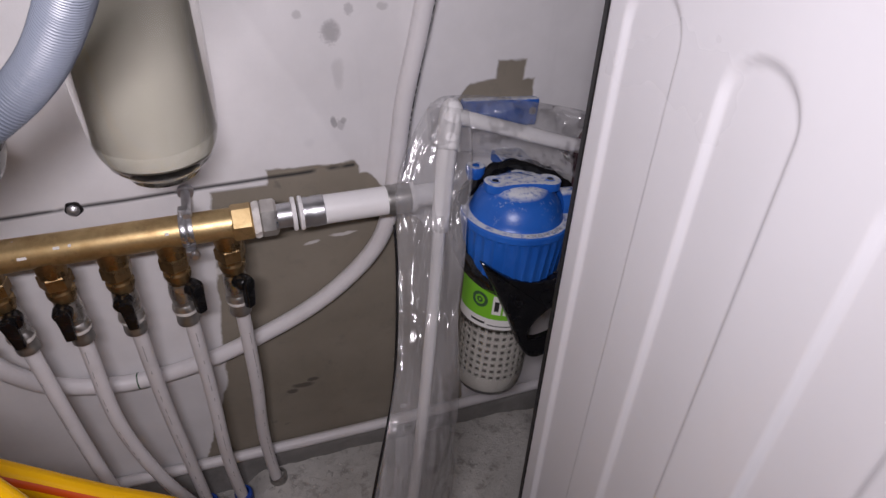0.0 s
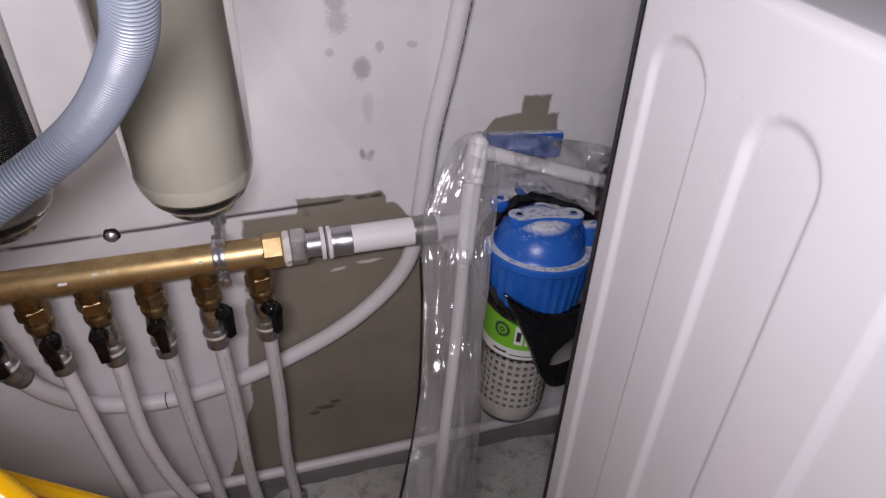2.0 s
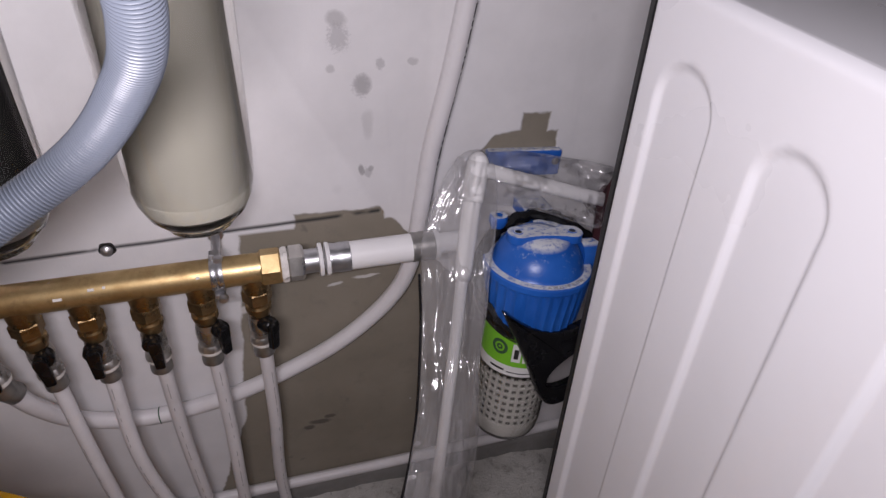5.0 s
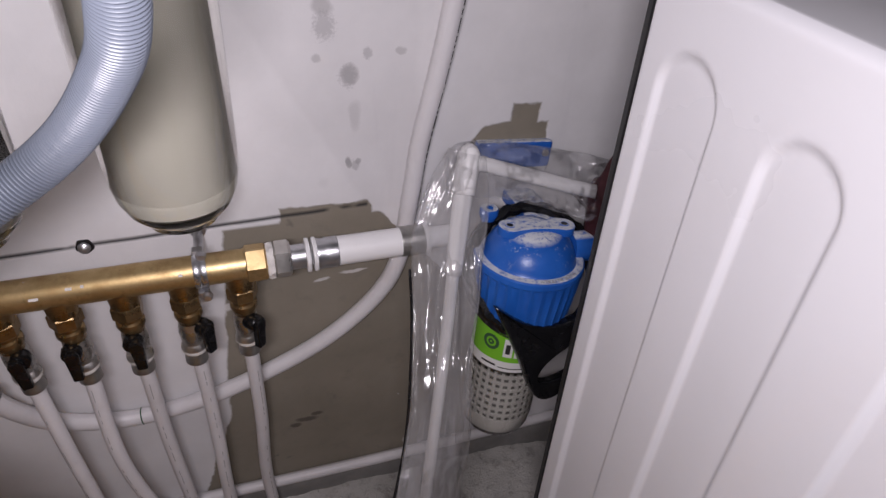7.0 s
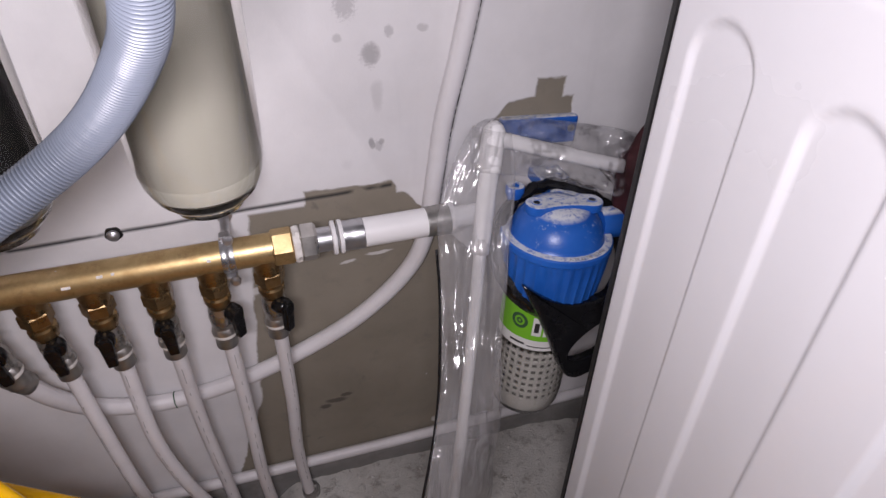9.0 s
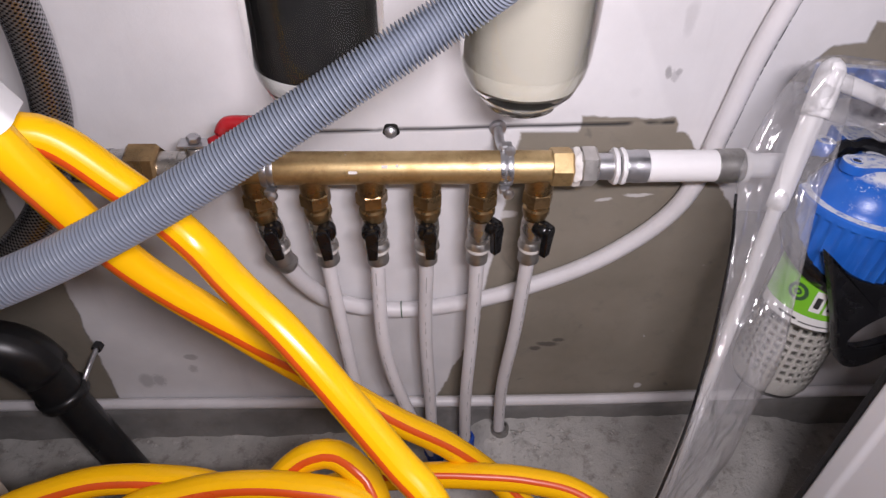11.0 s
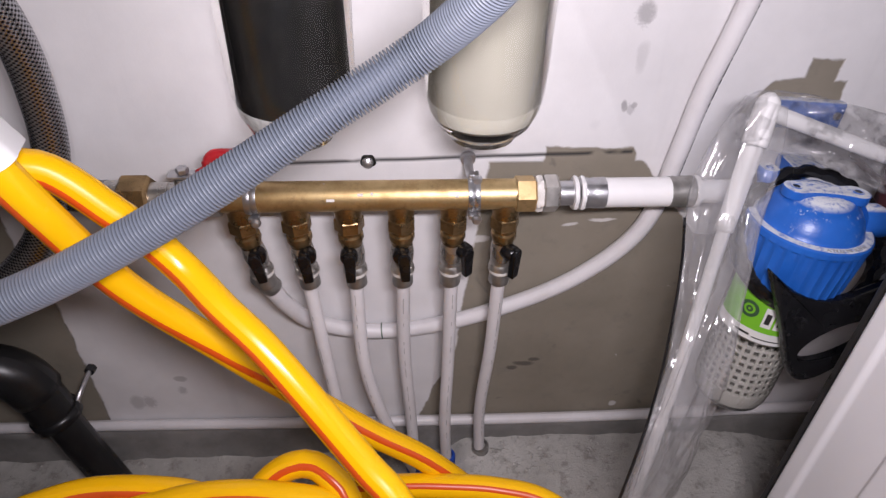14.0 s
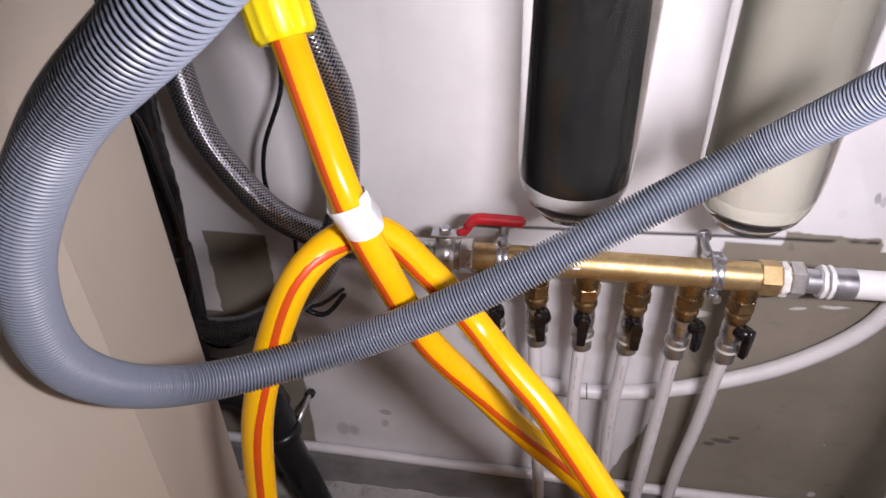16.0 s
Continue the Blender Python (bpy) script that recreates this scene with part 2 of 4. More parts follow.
        near = n.ramp(n.math("ADD", n.math("DIVIDE", far, sr), n.math("MULTIPLY", n.math("SUBTRACT", grain, 0.5), 1.5)), 0.5, 1.3, (1, 1, 1, 1), (0, 0, 0, 1))
        white = n.mix(n.math("MULTIPLY", near, 0.5), white, (0.33, 0.32, 0.33))
    grey = n.mix(n.ramp(broad, 0.3, 0.7), (0.215, 0.191, 0.150), (0.280, 0.250, 0.202))
    grey = n.mix(n.math("MULTIPLY", n.ramp(n.noise(where, 30, 6, 0.65), 0.55, 0.75), 0.5), grey, (0.17, 0.155, 0.135))
    smudge = n.ramp(n.noise(where, 16, 3, 0.5, 1.0), 0.7, 0.78)
    grey = n.mix(n.math("MULTIPLY", smudge, 0.7), grey, (0.1, 0.092, 0.085))
    for sx, sz, wide, tall in ((0.350, 0.192, 0.018, 0.006), (0.366, 0.200, 0.010, 0.005), (0.332, 0.184, 0.010, 0.005)):
        grey = n.mix(n.math("MULTIPLY", round_spot(n, x, z, sx, sz, wide, tall), 0.75), grey, (0.07, 0.062, 0.055))
    for sx, sz, wide, tall in ((0.501, 0.094, 0.007, 0.008), (0.272, 0.428, 0.013, 0.006), (0.425, 0.457, 0.020, 0.0035), (0.385, 0.449, 0.012, 0.003)):
        grey = n.mix(round_spot(n, x, z, sx, sz, wide, tall), grey, (0.58, 0.56, 0.54))
    # the scored line left by the old screed rail
    line = n.math("ABSOLUTE", n.math("SUBTRACT", cz, n.math("ADD", n.math("ADD", 0.5415, n.math("MULTIPLY", cx, 0.026)), n.math("MULTIPLY", n.math("SUBTRACT", n.noise(where, 9, 2), 0.5), 0.004))))
    line = n.ramp(line, 0.0004, 0.0011, (1, 1, 1, 1), (0, 0, 0, 1))
    line = n.math("MULTIPLY", line, box_mask(n, cx, cz, -0.03, 0.445, 0.53, 0.56))
    line = n.math("MULTIPLY", line, n.ramp(n.noise(where, 13, 3), 0.36, 0.42))
    tone = n.mix(bare, white, grey)
    tone = n.mix(line, tone, (0.03, 0.03, 0.032))
    n.set(Base_Color=tone, Roughness=n.mix(bare, (0.55, 0.55, 0.55), (0.85, 0.85, 0.85)), Specular_IOR_Level=0.3)
    height = n.math("ADD", n.math("MULTIPLY", grain, 0.12), n.math("MULTIPLY", broad, 0.5))
    height = n.math("SUBTRACT", height, n.math("MULTIPLY", bare, 0.8))
    height = n.math("SUBTRACT", height, line)
    n.bump(height, 0.5, 0.002)
    return n.material


def floor_material():
    n = Nodes("raw_screed")
    where = n.place()
    broad, mid, fine = n.noise(where, 5, 6, 0.65), n.noise(where, 42, 7, 0.7), n.noise(where, 260, 4)
    tone = n.mix(n.ramp(broad, 0.32, 0.68), (0.34, 0.325, 0.30), (0.56, 0.545, 0.515))
    tone = n.mix(n.math("MULTIPLY", n.ramp(mid, 0.52, 0.66), 0.75), tone, (0.22, 0.2, 0.18))
    tone = n.mix(n.math("MULTIPLY", n.ramp(n.noise(where, 75, 8, 0.75), 0.6, 0.68), 0.6), tone, (0.62, 0.6, 0.57))
    crumbs = n.math("MULTIPLY", n.ramp(n.noise(where, 130, 3, 0.6), 0.62, 0.67), n.ramp(n.noise(where, 9, 3), 0.42, 0.6))
    tone = n.mix(n.math("MULTIPLY", crumbs, 0.8), tone, (0.72, 0.70, 0.66))
    pits = n.ramp(n.noise(where, 95, 4, 0.7), 0.66, 0.72)
    tone = n.mix(n.math("MULTIPLY", pits, 0.6), tone, (0.13, 0.12, 0.105))
    n.set(Base_Color=tone, Roughness=0.85)
    n.bump(n.math("ADD", n.math("ADD", mid, n.math("MULTIPLY", fine, 0.4)), n.math("MULTIPLY", crumbs, 0.8)), 0.8, 0.004)
    return n.material


def braid_material():
    n = Nodes("braided_steel")
    uv = n.add("ShaderNodeUVMap").outputs[0]
    sep = n.add("ShaderNodeSeparateXYZ")
    n.link(uv, sep.inputs[0])
    along, round_ = sep.outputs[0], sep.outputs[1]
    a = n.math("ADD", n.math("MULTIPLY", along, 2 * math.pi * 230), n.math("MULTIPLY", round_, 2 * math.pi * 18))
    weave = n.math("MULTIPLY", n.math("SINE", n.math("MULTIPLY", along, 2 * math.pi * 230)), n.math("SINE", n.math("MULTIPLY", round_, 2 * math.pi * 18)))
    weave = n.math("ADD", n.math("MULTIPLY", weave, 0.5), 0.5)
    strands = n.math("ADD", n.math("MULTIPLY", n.math("SINE", n.math("MULTIPLY", a, 3.0)), 0.15), weave)
    tone = n.mix(n.ramp(weave, 0.25, 0.6), (0.008, 0.008, 0.01), (0.46, 0.46, 0.48))
    n.set(Base_Color=tone, Metallic=0.92, Roughness=0.22)
    n.bump(strands, 0.35, 0.0009)
    return n.material


def brass_material():
    n = Nodes("raw_brass")
    where = n.place()
    broad, fine, spots = n.noise(where, 30, 6, 0.65), n.noise(where, 400, 3), n.noise(where, 85, 7, 0.7)
    tone = n.mix(n.ramp(broad, 0.35, 0.66), (0.44, 0.30, 0.135), (0.66, 0.50, 0.26))
    tone = n.mix(n.math("MULTIPLY", n.ramp(spots, 0.55, 0.7), 0.45), tone, (0.22, 0.13, 0.06))
    tone = n.mix(n.ramp(n.noise(where, 60, 4, 0.6), 0.73, 0.75), tone, (0.75, 0.73, 0.68))
    n.set(Base_Color=tone, Metallic=0.9, Roughness=n.ramp(broad, 0.3, 0.7, (0.52, 0.52, 0.52, 1), (0.40, 0.40, 0.40, 1)))
    n.bump(n.math("ADD", fine, spots), 0.15, 0.0006)
    return n.material


def film_material():
    """Thin crinkled polythene: clear with a milky veil, and hard glints on the creases."""
    n = Nodes("clear_polythene")
    where = n.place()
    stretch = n.add("ShaderNodeMapping")
    stretch.inputs["Scale"].default_value = (1.0, 1.0, 0.28)
    n.link(where, stretch.inputs["Vector"])
    folds = n.noise(stretch.outputs[0], 13, 2, 0.45, 1.4)
    crease = n.noise(stretch.outputs[0], 46, 2, 0.45, 1.0)
    clear = n.add("ShaderNodeBsdfTransparent")
    clear.inputs[0].default_value = (0.95, 0.95, 0.95, 1)
    milk = n.add("ShaderNodeBsdfDiffuse")
    milk.inputs[0].default_value = (0.62, 0.61, 0.62, 1)
    veil = n.add("ShaderNodeMixShader")
    n.link(n.ramp(folds, 0.35, 0.75, (0.08, 0.08, 0.08, 1), (0.19, 0.19, 0.19, 1)), veil.inputs[0])
    n.link(clear.outputs[0], veil.inputs[1]).link(milk.outputs[0], veil.inputs[2])
    shine = n.add("ShaderNodeBsdfGlossy")
    shine.inputs["Color"].default_value, shine.inputs["Roughness"].default_value = (1, 1, 1, 1), 0.10
    bump = n.add("ShaderNodeBump")
    bump.inputs["Strength"].default_value, bump.inputs["Distance"].default_value = 0.75, 0.006
    n.link(n.math("ADD", folds, n.math("MULTIPLY", crease, 0.3)), bump.inputs["Height"])
    n.link(bump.outputs[0], shine.inputs["Normal"])
    weight = n.add("ShaderNodeLayerWeight")
    weight.inputs[0].default_value = 0.2
    mixer = n.add("ShaderNodeMixShader")
    n.link(n.math("ADD", 0.03, n.math("MULTIPLY", weight.outputs["Fresnel"], 0.28), clamp=True), mixer.inputs[0])
    n.link(veil.outputs[0], mixer.inputs[1]).link(shine.outputs[0], mixer.inputs[2])
    n.link(mixer.outputs[0], n.tree.nodes["Material Output"].inputs[0])
    n.tree.nodes.remove(n.shader)
    return n.material


def clear_material(name, tint, ior, rough=0.02):
    n = Nodes(name)
    n.set(Base_Color=tint, Transmission_Weight=1.0, IOR=ior)
    n.set(Roughness=n.ramp(n.noise(n.place(), 30, 5), 0.4, 0.75, (rough, rough, rough, 1), (rough + 0.06,) * 3 + (1,)))
    return n.material


def dusty_blue():
    n = Nodes("dusty_blue_plastic")
    where = n.place()
    geo = n.add("ShaderNodeNewGeometry")
    sep = n.add("ShaderNodeSeparateXYZ")
    n.link(geo.outputs["Normal"], sep.inputs[0])
    flat = n.ramp(sep.outputs[2], 0.86, 0.95)
    dust = n.math("MULTIPLY", flat, n.ramp(n.noise(where, 170, 6, 0.75), 0.34, 0.50))
    spots = n.math("MULTIPLY", n.ramp(sep.outputs[2], 0.2, 0.8), n.math("MULTIPLY", n.ramp(n.noise(where, 210, 5, 0.8), 0.56, 0.64), n.ramp(n.noise(where, 26, 2), 0.55, 0.65)))
    broad = n.noise(where, 18, 4)
    blue = n.mix(n.ramp(broad, 0.3, 0.7), (0.012, 0.095, 0.42), (0.022, 0.14, 0.55))
    n.set(Base_Color=n.mix(n.math("MAXIMUM", dust, n.math("MULTIPLY", spots, 0.8)), blue, (0.66, 0.68, 0.72)))
    n.set(Roughness=n.mix(n.math("MAXIMUM", dust, spots), (0.33, 0.33, 0.33), (0.9, 0.9, 0.9)))
    n.bump(n.math("ADD", n.noise(where, 300, 4), dust), 0.2, 0.0008)
    return n.material


WALL, FLOOR, BRAID, BRASS, FILM, BLUE = wall_material(), floor_material(), braid_material(), brass_material(), film_material(), dusty_blue()
OLD_BRASS = plain("stained_brass", (0.39, 0.265, 0.13), 0.3, 0.9, 0.45, 60, 0.25, (0.12, 0.07, 0.035), 0.6)
NICKEL = plain("dull_nickel", (0.62, 0.60, 0.57), 0.3, 0.9, 0.3, 50, 0.15, (0.25, 0.22, 0.19), 0.35)
STEEL = plain("galvanised_steel", (0.58, 0.58, 0.6), 0.34, 0.9, 0.2, 70, 0.1, (0.3, 0.28, 0.26), 0.2)
GREY_STEEL = plain("press_ferrule", (0.42, 0.41, 0.39), 0.4, 0.85, 0.25, 60, 0.1, (0.1, 0.09, 0.08), 0.3)
PIPE = plain("white_pipe", (0.72, 0.70, 0.71), 0.38, 0, 0.06, 12, 0.05, (0.45, 0.42, 0.4), 0.25)
WHITE = plain("white_plastic", (0.80, 0.79, 0.79), 0.4, 0, 0.05, 30, 0.05)
CHALK = plain("thread_sealant", (0.78, 0.75, 0.71), 0.75, 0, 0.15, 80, 0.5, (0.5, 0.46, 0.42), 0.4)
BLACK = plain("black_plastic", (0.006, 0.006, 0.007), 0.24, 0, 0.3, 40, 0.1, (0.045, 0.045, 0.045), 0.2)
DARK = plain("dark_grey_plastic", (0.013, 0.0132, 0.0145), 0.32, 0, 0.25, 20, 0.08, (0.045, 0.042, 0.038), 0.3)
RED = plain("red_vinyl", (0.55, 0.018, 0.028), 0.38, 0, 0.2, 50, 0.1, (0.4, 0.16, 0.16), 0.35)
YELLOW = plain("yellow_hose_rubber", (0.86, 0.46, 0.004), 0.24, 0, 0.06, 10, 0.06, (0.55, 0.3, 0.02), 0.15)
STRIPE = plain("red_stripe", (0.60, 0.075, 0.008), 0.32, 0, 0.12, 20, 0.05)
LEMON = plain("lemon_plastic", (0.90, 0.72, 0.004), 0.36, 0, 0.08, 20, 0.06)
HOSE = plain("grey_blue_plastic", (0.165, 0.186, 0.230), 0.36, 0, 0.06, 8, 0.03, (0.3, 0.3, 0.3), 0.12)
ENAMEL = plain("white_enamel", (0.82, 0.815, 0.845), 0.3, 0, 0.02, 5, 0.02, (0.6, 0.58, 0.56), 0.06, 0.3)
BEIGE = plain("beige_laminate", (0.44, 0.39, 0.32), 0.5, 0, 0.07, 6, 0.06, (0.3, 0.26, 0.2), 0.12)
CREAM = plain("cream_cartridge", (0.285, 0.275, 0.232), 0.85, 0, 0.06, 25, 0.35)
CARBON = plain("carbon_cartridge", (0.009, 0.009, 0.009), 0.7, 0, 0.4, 40, 0.5, (0.03, 0.03, 0.027), 0.3)
BLUE_SLEEVE = plain("blue_sleeve", (0.012, 0.07, 0.42), 0.5, 0, 0.3, 40, 0.2, (0.2, 0.2, 0.25), 0.3)
GREEN = plain("green_label", (0.19, 0.52, 0.03), 0.45, 0, 0.05, 30, 0.0)
PAPER = plain("white_label", (0.74, 0.74, 0.72), 0.5, 0, 0.04, 30, 0.0)
INK = plain("dark_print", (0.03, 0.03, 0.03), 0.5, 0, 0.1, 30, 0.0)
GREEN_INK = plain("green_mark", (0.04, 0.10, 0.05), 0.5, 0, 0.1, 30, 0.0)
MORTAR = plain("grey_mortar", (0.26, 0.252, 0.24), 0.9, 0, 0.3, 24, 0.6, (0.14, 0.13, 0.12), 0.5)
MESH_GREY = plain("strainer_plastic", (0.34, 0.33, 0.305), 0.55, 0, 0.1, 40, 0.1)
CLOUDY = plain("cloudy_plastic", (0.42, 0.42, 0.41), 0.5, 0, 0.15, 30, 0.1)
FADED = plain("faded_print", (0.36, 0.35, 0.35), 0.6, 0, 0.2, 30, 0.0)
MURK = plain("strainer_core", (0.11, 0.105, 0.095), 0.8, 0, 0.25, 50, 0.2)
SUMP = clear_material("filled_clear_sump", (0.97, 0.96, 0.93), 1.36)
YELLOW.node_tree.nodes["Principled BSDF"].inputs["Specular IOR Level"].default_value = 0.3
CARBON.node_tree.nodes["Principled BSDF"].inputs["Specular IOR Level"].default_value = 0.1
# kept dark so the added enclosure bounces little flash light back
ROOM = plain("dim_bounce_paint", (0.09, 0.088, 0.09), 0.7, 0, 0.06, 4, 0.1)

# ---- setting ----
X0, X1, Y0, TOP = -1.3, 1.9, -2.3, 2.5
single("wall_north", block("wall_north", (X1 - X0 + 0.3, 0.12, TOP), ((X0 + X1) / 2, 0.06, TOP / 2), 0), WALL,
       "white plastered wall with bare grey-brown patches and stains", "wall", kind="structure")
# unseen walls and ceiling, added only to set the bounced fill light
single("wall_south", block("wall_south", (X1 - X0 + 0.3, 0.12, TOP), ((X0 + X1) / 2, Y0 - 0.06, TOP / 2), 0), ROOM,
       "unseen dark wall added behind the corner to limit bounced light", "wall", kind="structure")
single("wall_west", block("wall_west", (0.12, -Y0, TOP), (X0 - 0.06, Y0 / 2, TOP / 2), 0), ROOM, "unseen dark side wall added to limit bounced light", "wall", kind="structure")
single("wall_east", block("wall_east", (0.12, -Y0, TOP), (X1 + 0.06, Y0 / 2, TOP / 2), 0), ROOM, "unseen dark side wall added to limit bounced light", "wall", kind="structure")
single("ceiling", block("ceiling", (X1 - X0, -Y0, 0.1), ((X0 + X1) / 2, Y0 / 2, TOP + 0.05), 0), ROOM, "unseen dark flat ceiling added to limit bounced light", "ceiling", kind="structure")


def floor_mesh():
    """Rough screed, a little uneven, sunk where the floor tiles lie."""
    xs, ys = np.linspace(X0, X1, 321), np.linspace(Y0, 0.0, 231)
    def bed(x, y):
        """A raised bed of rough mortar against the wall, from the last pipe towards the corner."""
        wide = min(1, max(0, (x - 0.235 + 0.02 * noise.noise(Vector((y * 30, 0, 7)))) / 0.04))
        front = min(1, max(0, (y + 0.20 + 0.03 * noise.noise(Vector((x * 14, 3, 1)))) / 0.10))
        return 0.028 * wide * wide * (3 - 2 * wide) * front * front * (3 - 2 * front) * min(1, max(0, (0.80 - x) / 0.10))

    verts = [(x, y, bed(x, y) + 0.004 * noise.noise(Vector((x * 9, y * 9, 0))) + 0.002 * noise.noise(Vector((x * 40, y * 40, 3))) - 0.003) for y in ys for x in xs]
    w = len(xs)
    faces = [(j * w + i, j * w + i + 1, (j + 1) * w + i + 1, (j + 1) * w + i) for j in range(len(ys) - 1) for i in range(w - 1)]
    return mesh("floor", verts, faces)


floor = single("floor", floor_mesh(), FLOOR, "rough grey cement screed floor with crumbs", "floor", kind="structure")
slab = part("slab", block("slab", (X1 - X0, -Y0, 0.1), ((X0 + X1) / 2, Y0 / 2, -0.065), 0), FLOOR, floor)


def skirting_mesh():
    """A rough fillet of mortar along the foot of the wall."""
    verts, faces = [], []
    xs = np.arange(X0, X1, 0.012)
    prof = [(-0.012, -0.006), (-0.010, 0.010), (-0.009, 0.03), (-0.0085, 0.05), (-0.008, 0.064), (-0.003, 0.069), (0.0, 0.07)]
    for x in xs:
        for k, (y, z) in enumerate(prof):
            j = 0.004 * noise.noise(Vector((x * 22, k * 0.9, 5))) + 0.003 * noise.noise(Vector((x * 70, k * 2.1, 9)))
            verts.append((x, y + (j if k < 6 else 0), z + j * 0.6))
    n = len(prof)
    for i in range(len(xs) - 1):
        for k in range(n - 1):
            faces.append((i * n + k, (i + 1) * n + k, (i + 1) * n + k + 1, i * n + k + 1))
    return mesh("mortar_fillet", verts, faces)


single("baseboard", skirting_mesh(), MORTAR, "rough grey mortar fillet along the foot of the wall", "skirting", kind="structure")

# ---- pipe along the foot of the wall ----
base_pipe = thing("wall_pipe", (0.2, -0.012, 0.08), "thin white plastic pipe along the foot of the wall", "pipe")
part("tube", tube("tube", spline([(-0.9, -0.013, 0.086), (-0.4, -0.012, 0.087), (-0.1, -0.013, 0.084), (0.2, -0.012, 0.078), (0.45, -0.012, 0.077), (0.62, -0.013, 0.083), (0.9, -0.013, 0.088), (1.4, -0.013, 0.09)], 0.02), 0.0085, 14), PIPE, base_pipe)


# ---- brass manifold with six shut-off valves ----
AX, AZ = -0.071, 0.5445
manifold = thing("manifold", (0.15, AX, AZ), "brass water manifold with six small shut-off valves", "manifold")
part("body", lathe("body", [(0.0, -0.014), (0.0160, -0.014), (0.0166, -0.010), (0.0166, 0.298), (0.0166, 0.300)], (0, AX, AZ), "x", 40), BRASS, manifold)
part("end_nut", hexagon("end_nut", 0.0198, 0.2985, 0.321, (0, AX, AZ), "x", 0.785, 0.002), BRASS, manifold)
for fx, fy, fz, wide in ((0.104, -0.0160, 0.0050, 0.0085), (0.135, -0.0135, 0.0100, 0.006), (0.147, -0.0130, 0.0105, 0.003), (0.236, -0.0148, 0.0080, 0.004)):
    part("paint_fleck", block("paint_fleck", (wide, 0.0014, 0.0030), (fx, AX + fy, AZ + fz), 0.0006, Matrix.Rotation(radians(-35), 4, "X")), CHALK, manifold, "splash of white paint")
rng = random.Random(4)
boss_me = lathe("outlet", [(0.0155, -0.008), (0.0150, -0.020), (0.0142, -0.030), (0.0, -0.030)], (0, 0, 0), "z", 28)
nut_me = hexagon("outlet_nut", 0.0165, -0.046, -0.029, (0, 0, 0), "z", 0.3)
neck_me = lathe("neck", [(0.0, -0.045), (0.0118, -0.045), (0.0118, -0.051), (0.0142, -0.053), (0.0146, -0.058), (0.0125, -0.064), (0.0120, -0.068), (0.0, -0.068)], (0, 0, 0), "z", 24)
ball_me = lathe("valve_body", [(0.0, -0.066), (0.0118, -0.066), (0.0128, -0.074), (0.0135, -0.082), (0.0128, -0.092), (0.0116, -0.100), (0.0134, -0.103), (0.0142, -0.108), (0.0, -0.108)], (0, 0, 0), "z", 28)
ring_me = lathe("seal_ring", [(0.0105, -0.107), (0.0136, -0.1075), (0.0140, -0.111), (0.0128, -0.114), (0.0105, -0.114)], (0, 0, 0), "z", 24)
ferrule_me = lathe("ferrule", [(0.0, -0.112), (0.0118, -0.112), (0.0122, -0.116), (0.0114, -0.120), (0.0122, -0.124), (0.0122, -0.131), (0.0104, -0.1325), (0.0, -0.1325)], (0, 0, 0), "z", 24)
stem_me = lathe("lever_hub", [(0.0, -0.021), (0.0088, -0.021), (0.0100, -0.019), (0.0100, -0.010), (0.0085, -0.006), (0.0, -0.006)], (0, 0, -0.075), "y", 24)
lever_me = prism("lever", [(-0.0052, -0.033), (0.0052, -0.033), (0.0064, -0.010), (0.0074, 0.002), (0.0044, 0.0085), (-0.0044, 0.0085), (-0.0074, 0.002), (-0.0064, -0.010)], 0.0085,
                 Matrix.Translation((0, -0.0175, -0.075)) @ Matrix.Rotation(radians(90), 4, "X"), 0.0018)
VALVES = [0.005 + 0.0572 * i for i in range(6)]
for i, x in enumerate(VALVES):
    top = Matrix.Translation((x, AX, AZ)) @ Matrix.Diagonal((1, 1, 0.94, 1))
    tilt = radians((-9, -4, -2, 0.5, 1.5, 1.0)[i])
    turn = radians((10, 8, 4, 0, 40, 46)[i])
    boss = part("outlet", boss_me, OLD_BRASS, manifold, "short brass outlet boss")
    boss.matrix_basis = top
    nut = part("outlet_nut", nut_me, OLD_BRASS, manifold)
    nut.matrix_basis = top @ Matrix.Rotation(rng.uniform(0, 1), 4, "Z")
    swing = top @ Matrix.Translation((0, 0, -0.04)) @ Matrix.Rotation(tilt, 4, "Y") @ Matrix.Translation((0, 0, 0.04))
    neck = part("neck", neck_me, OLD_BRASS, manifold)
    neck.matrix_basis = swing
    valve = part("valve", ball_me, NICKEL, manifold, "small nickel-plated ball valve body")
    valve.matrix_basis = swing
    for name, me, mat in (("seal_ring", ring_me, CHALK), ("ferrule", ferrule_me, GREY_STEEL)):
        bit = part(name, me, mat, manifold)
        bit.matrix_basis = swing
    for name, me in (("lever_hub", stem_me), ("lever", lever_me)):
        bit = part(name, me, BLACK, manifold, "black plastic valve lever")
        bit.matrix_basis = swing @ Matrix.Rotation(turn, 4, "Z") @ Matrix.Rotation(radians(rng.uniform(-5, 5)), 4, "Y")

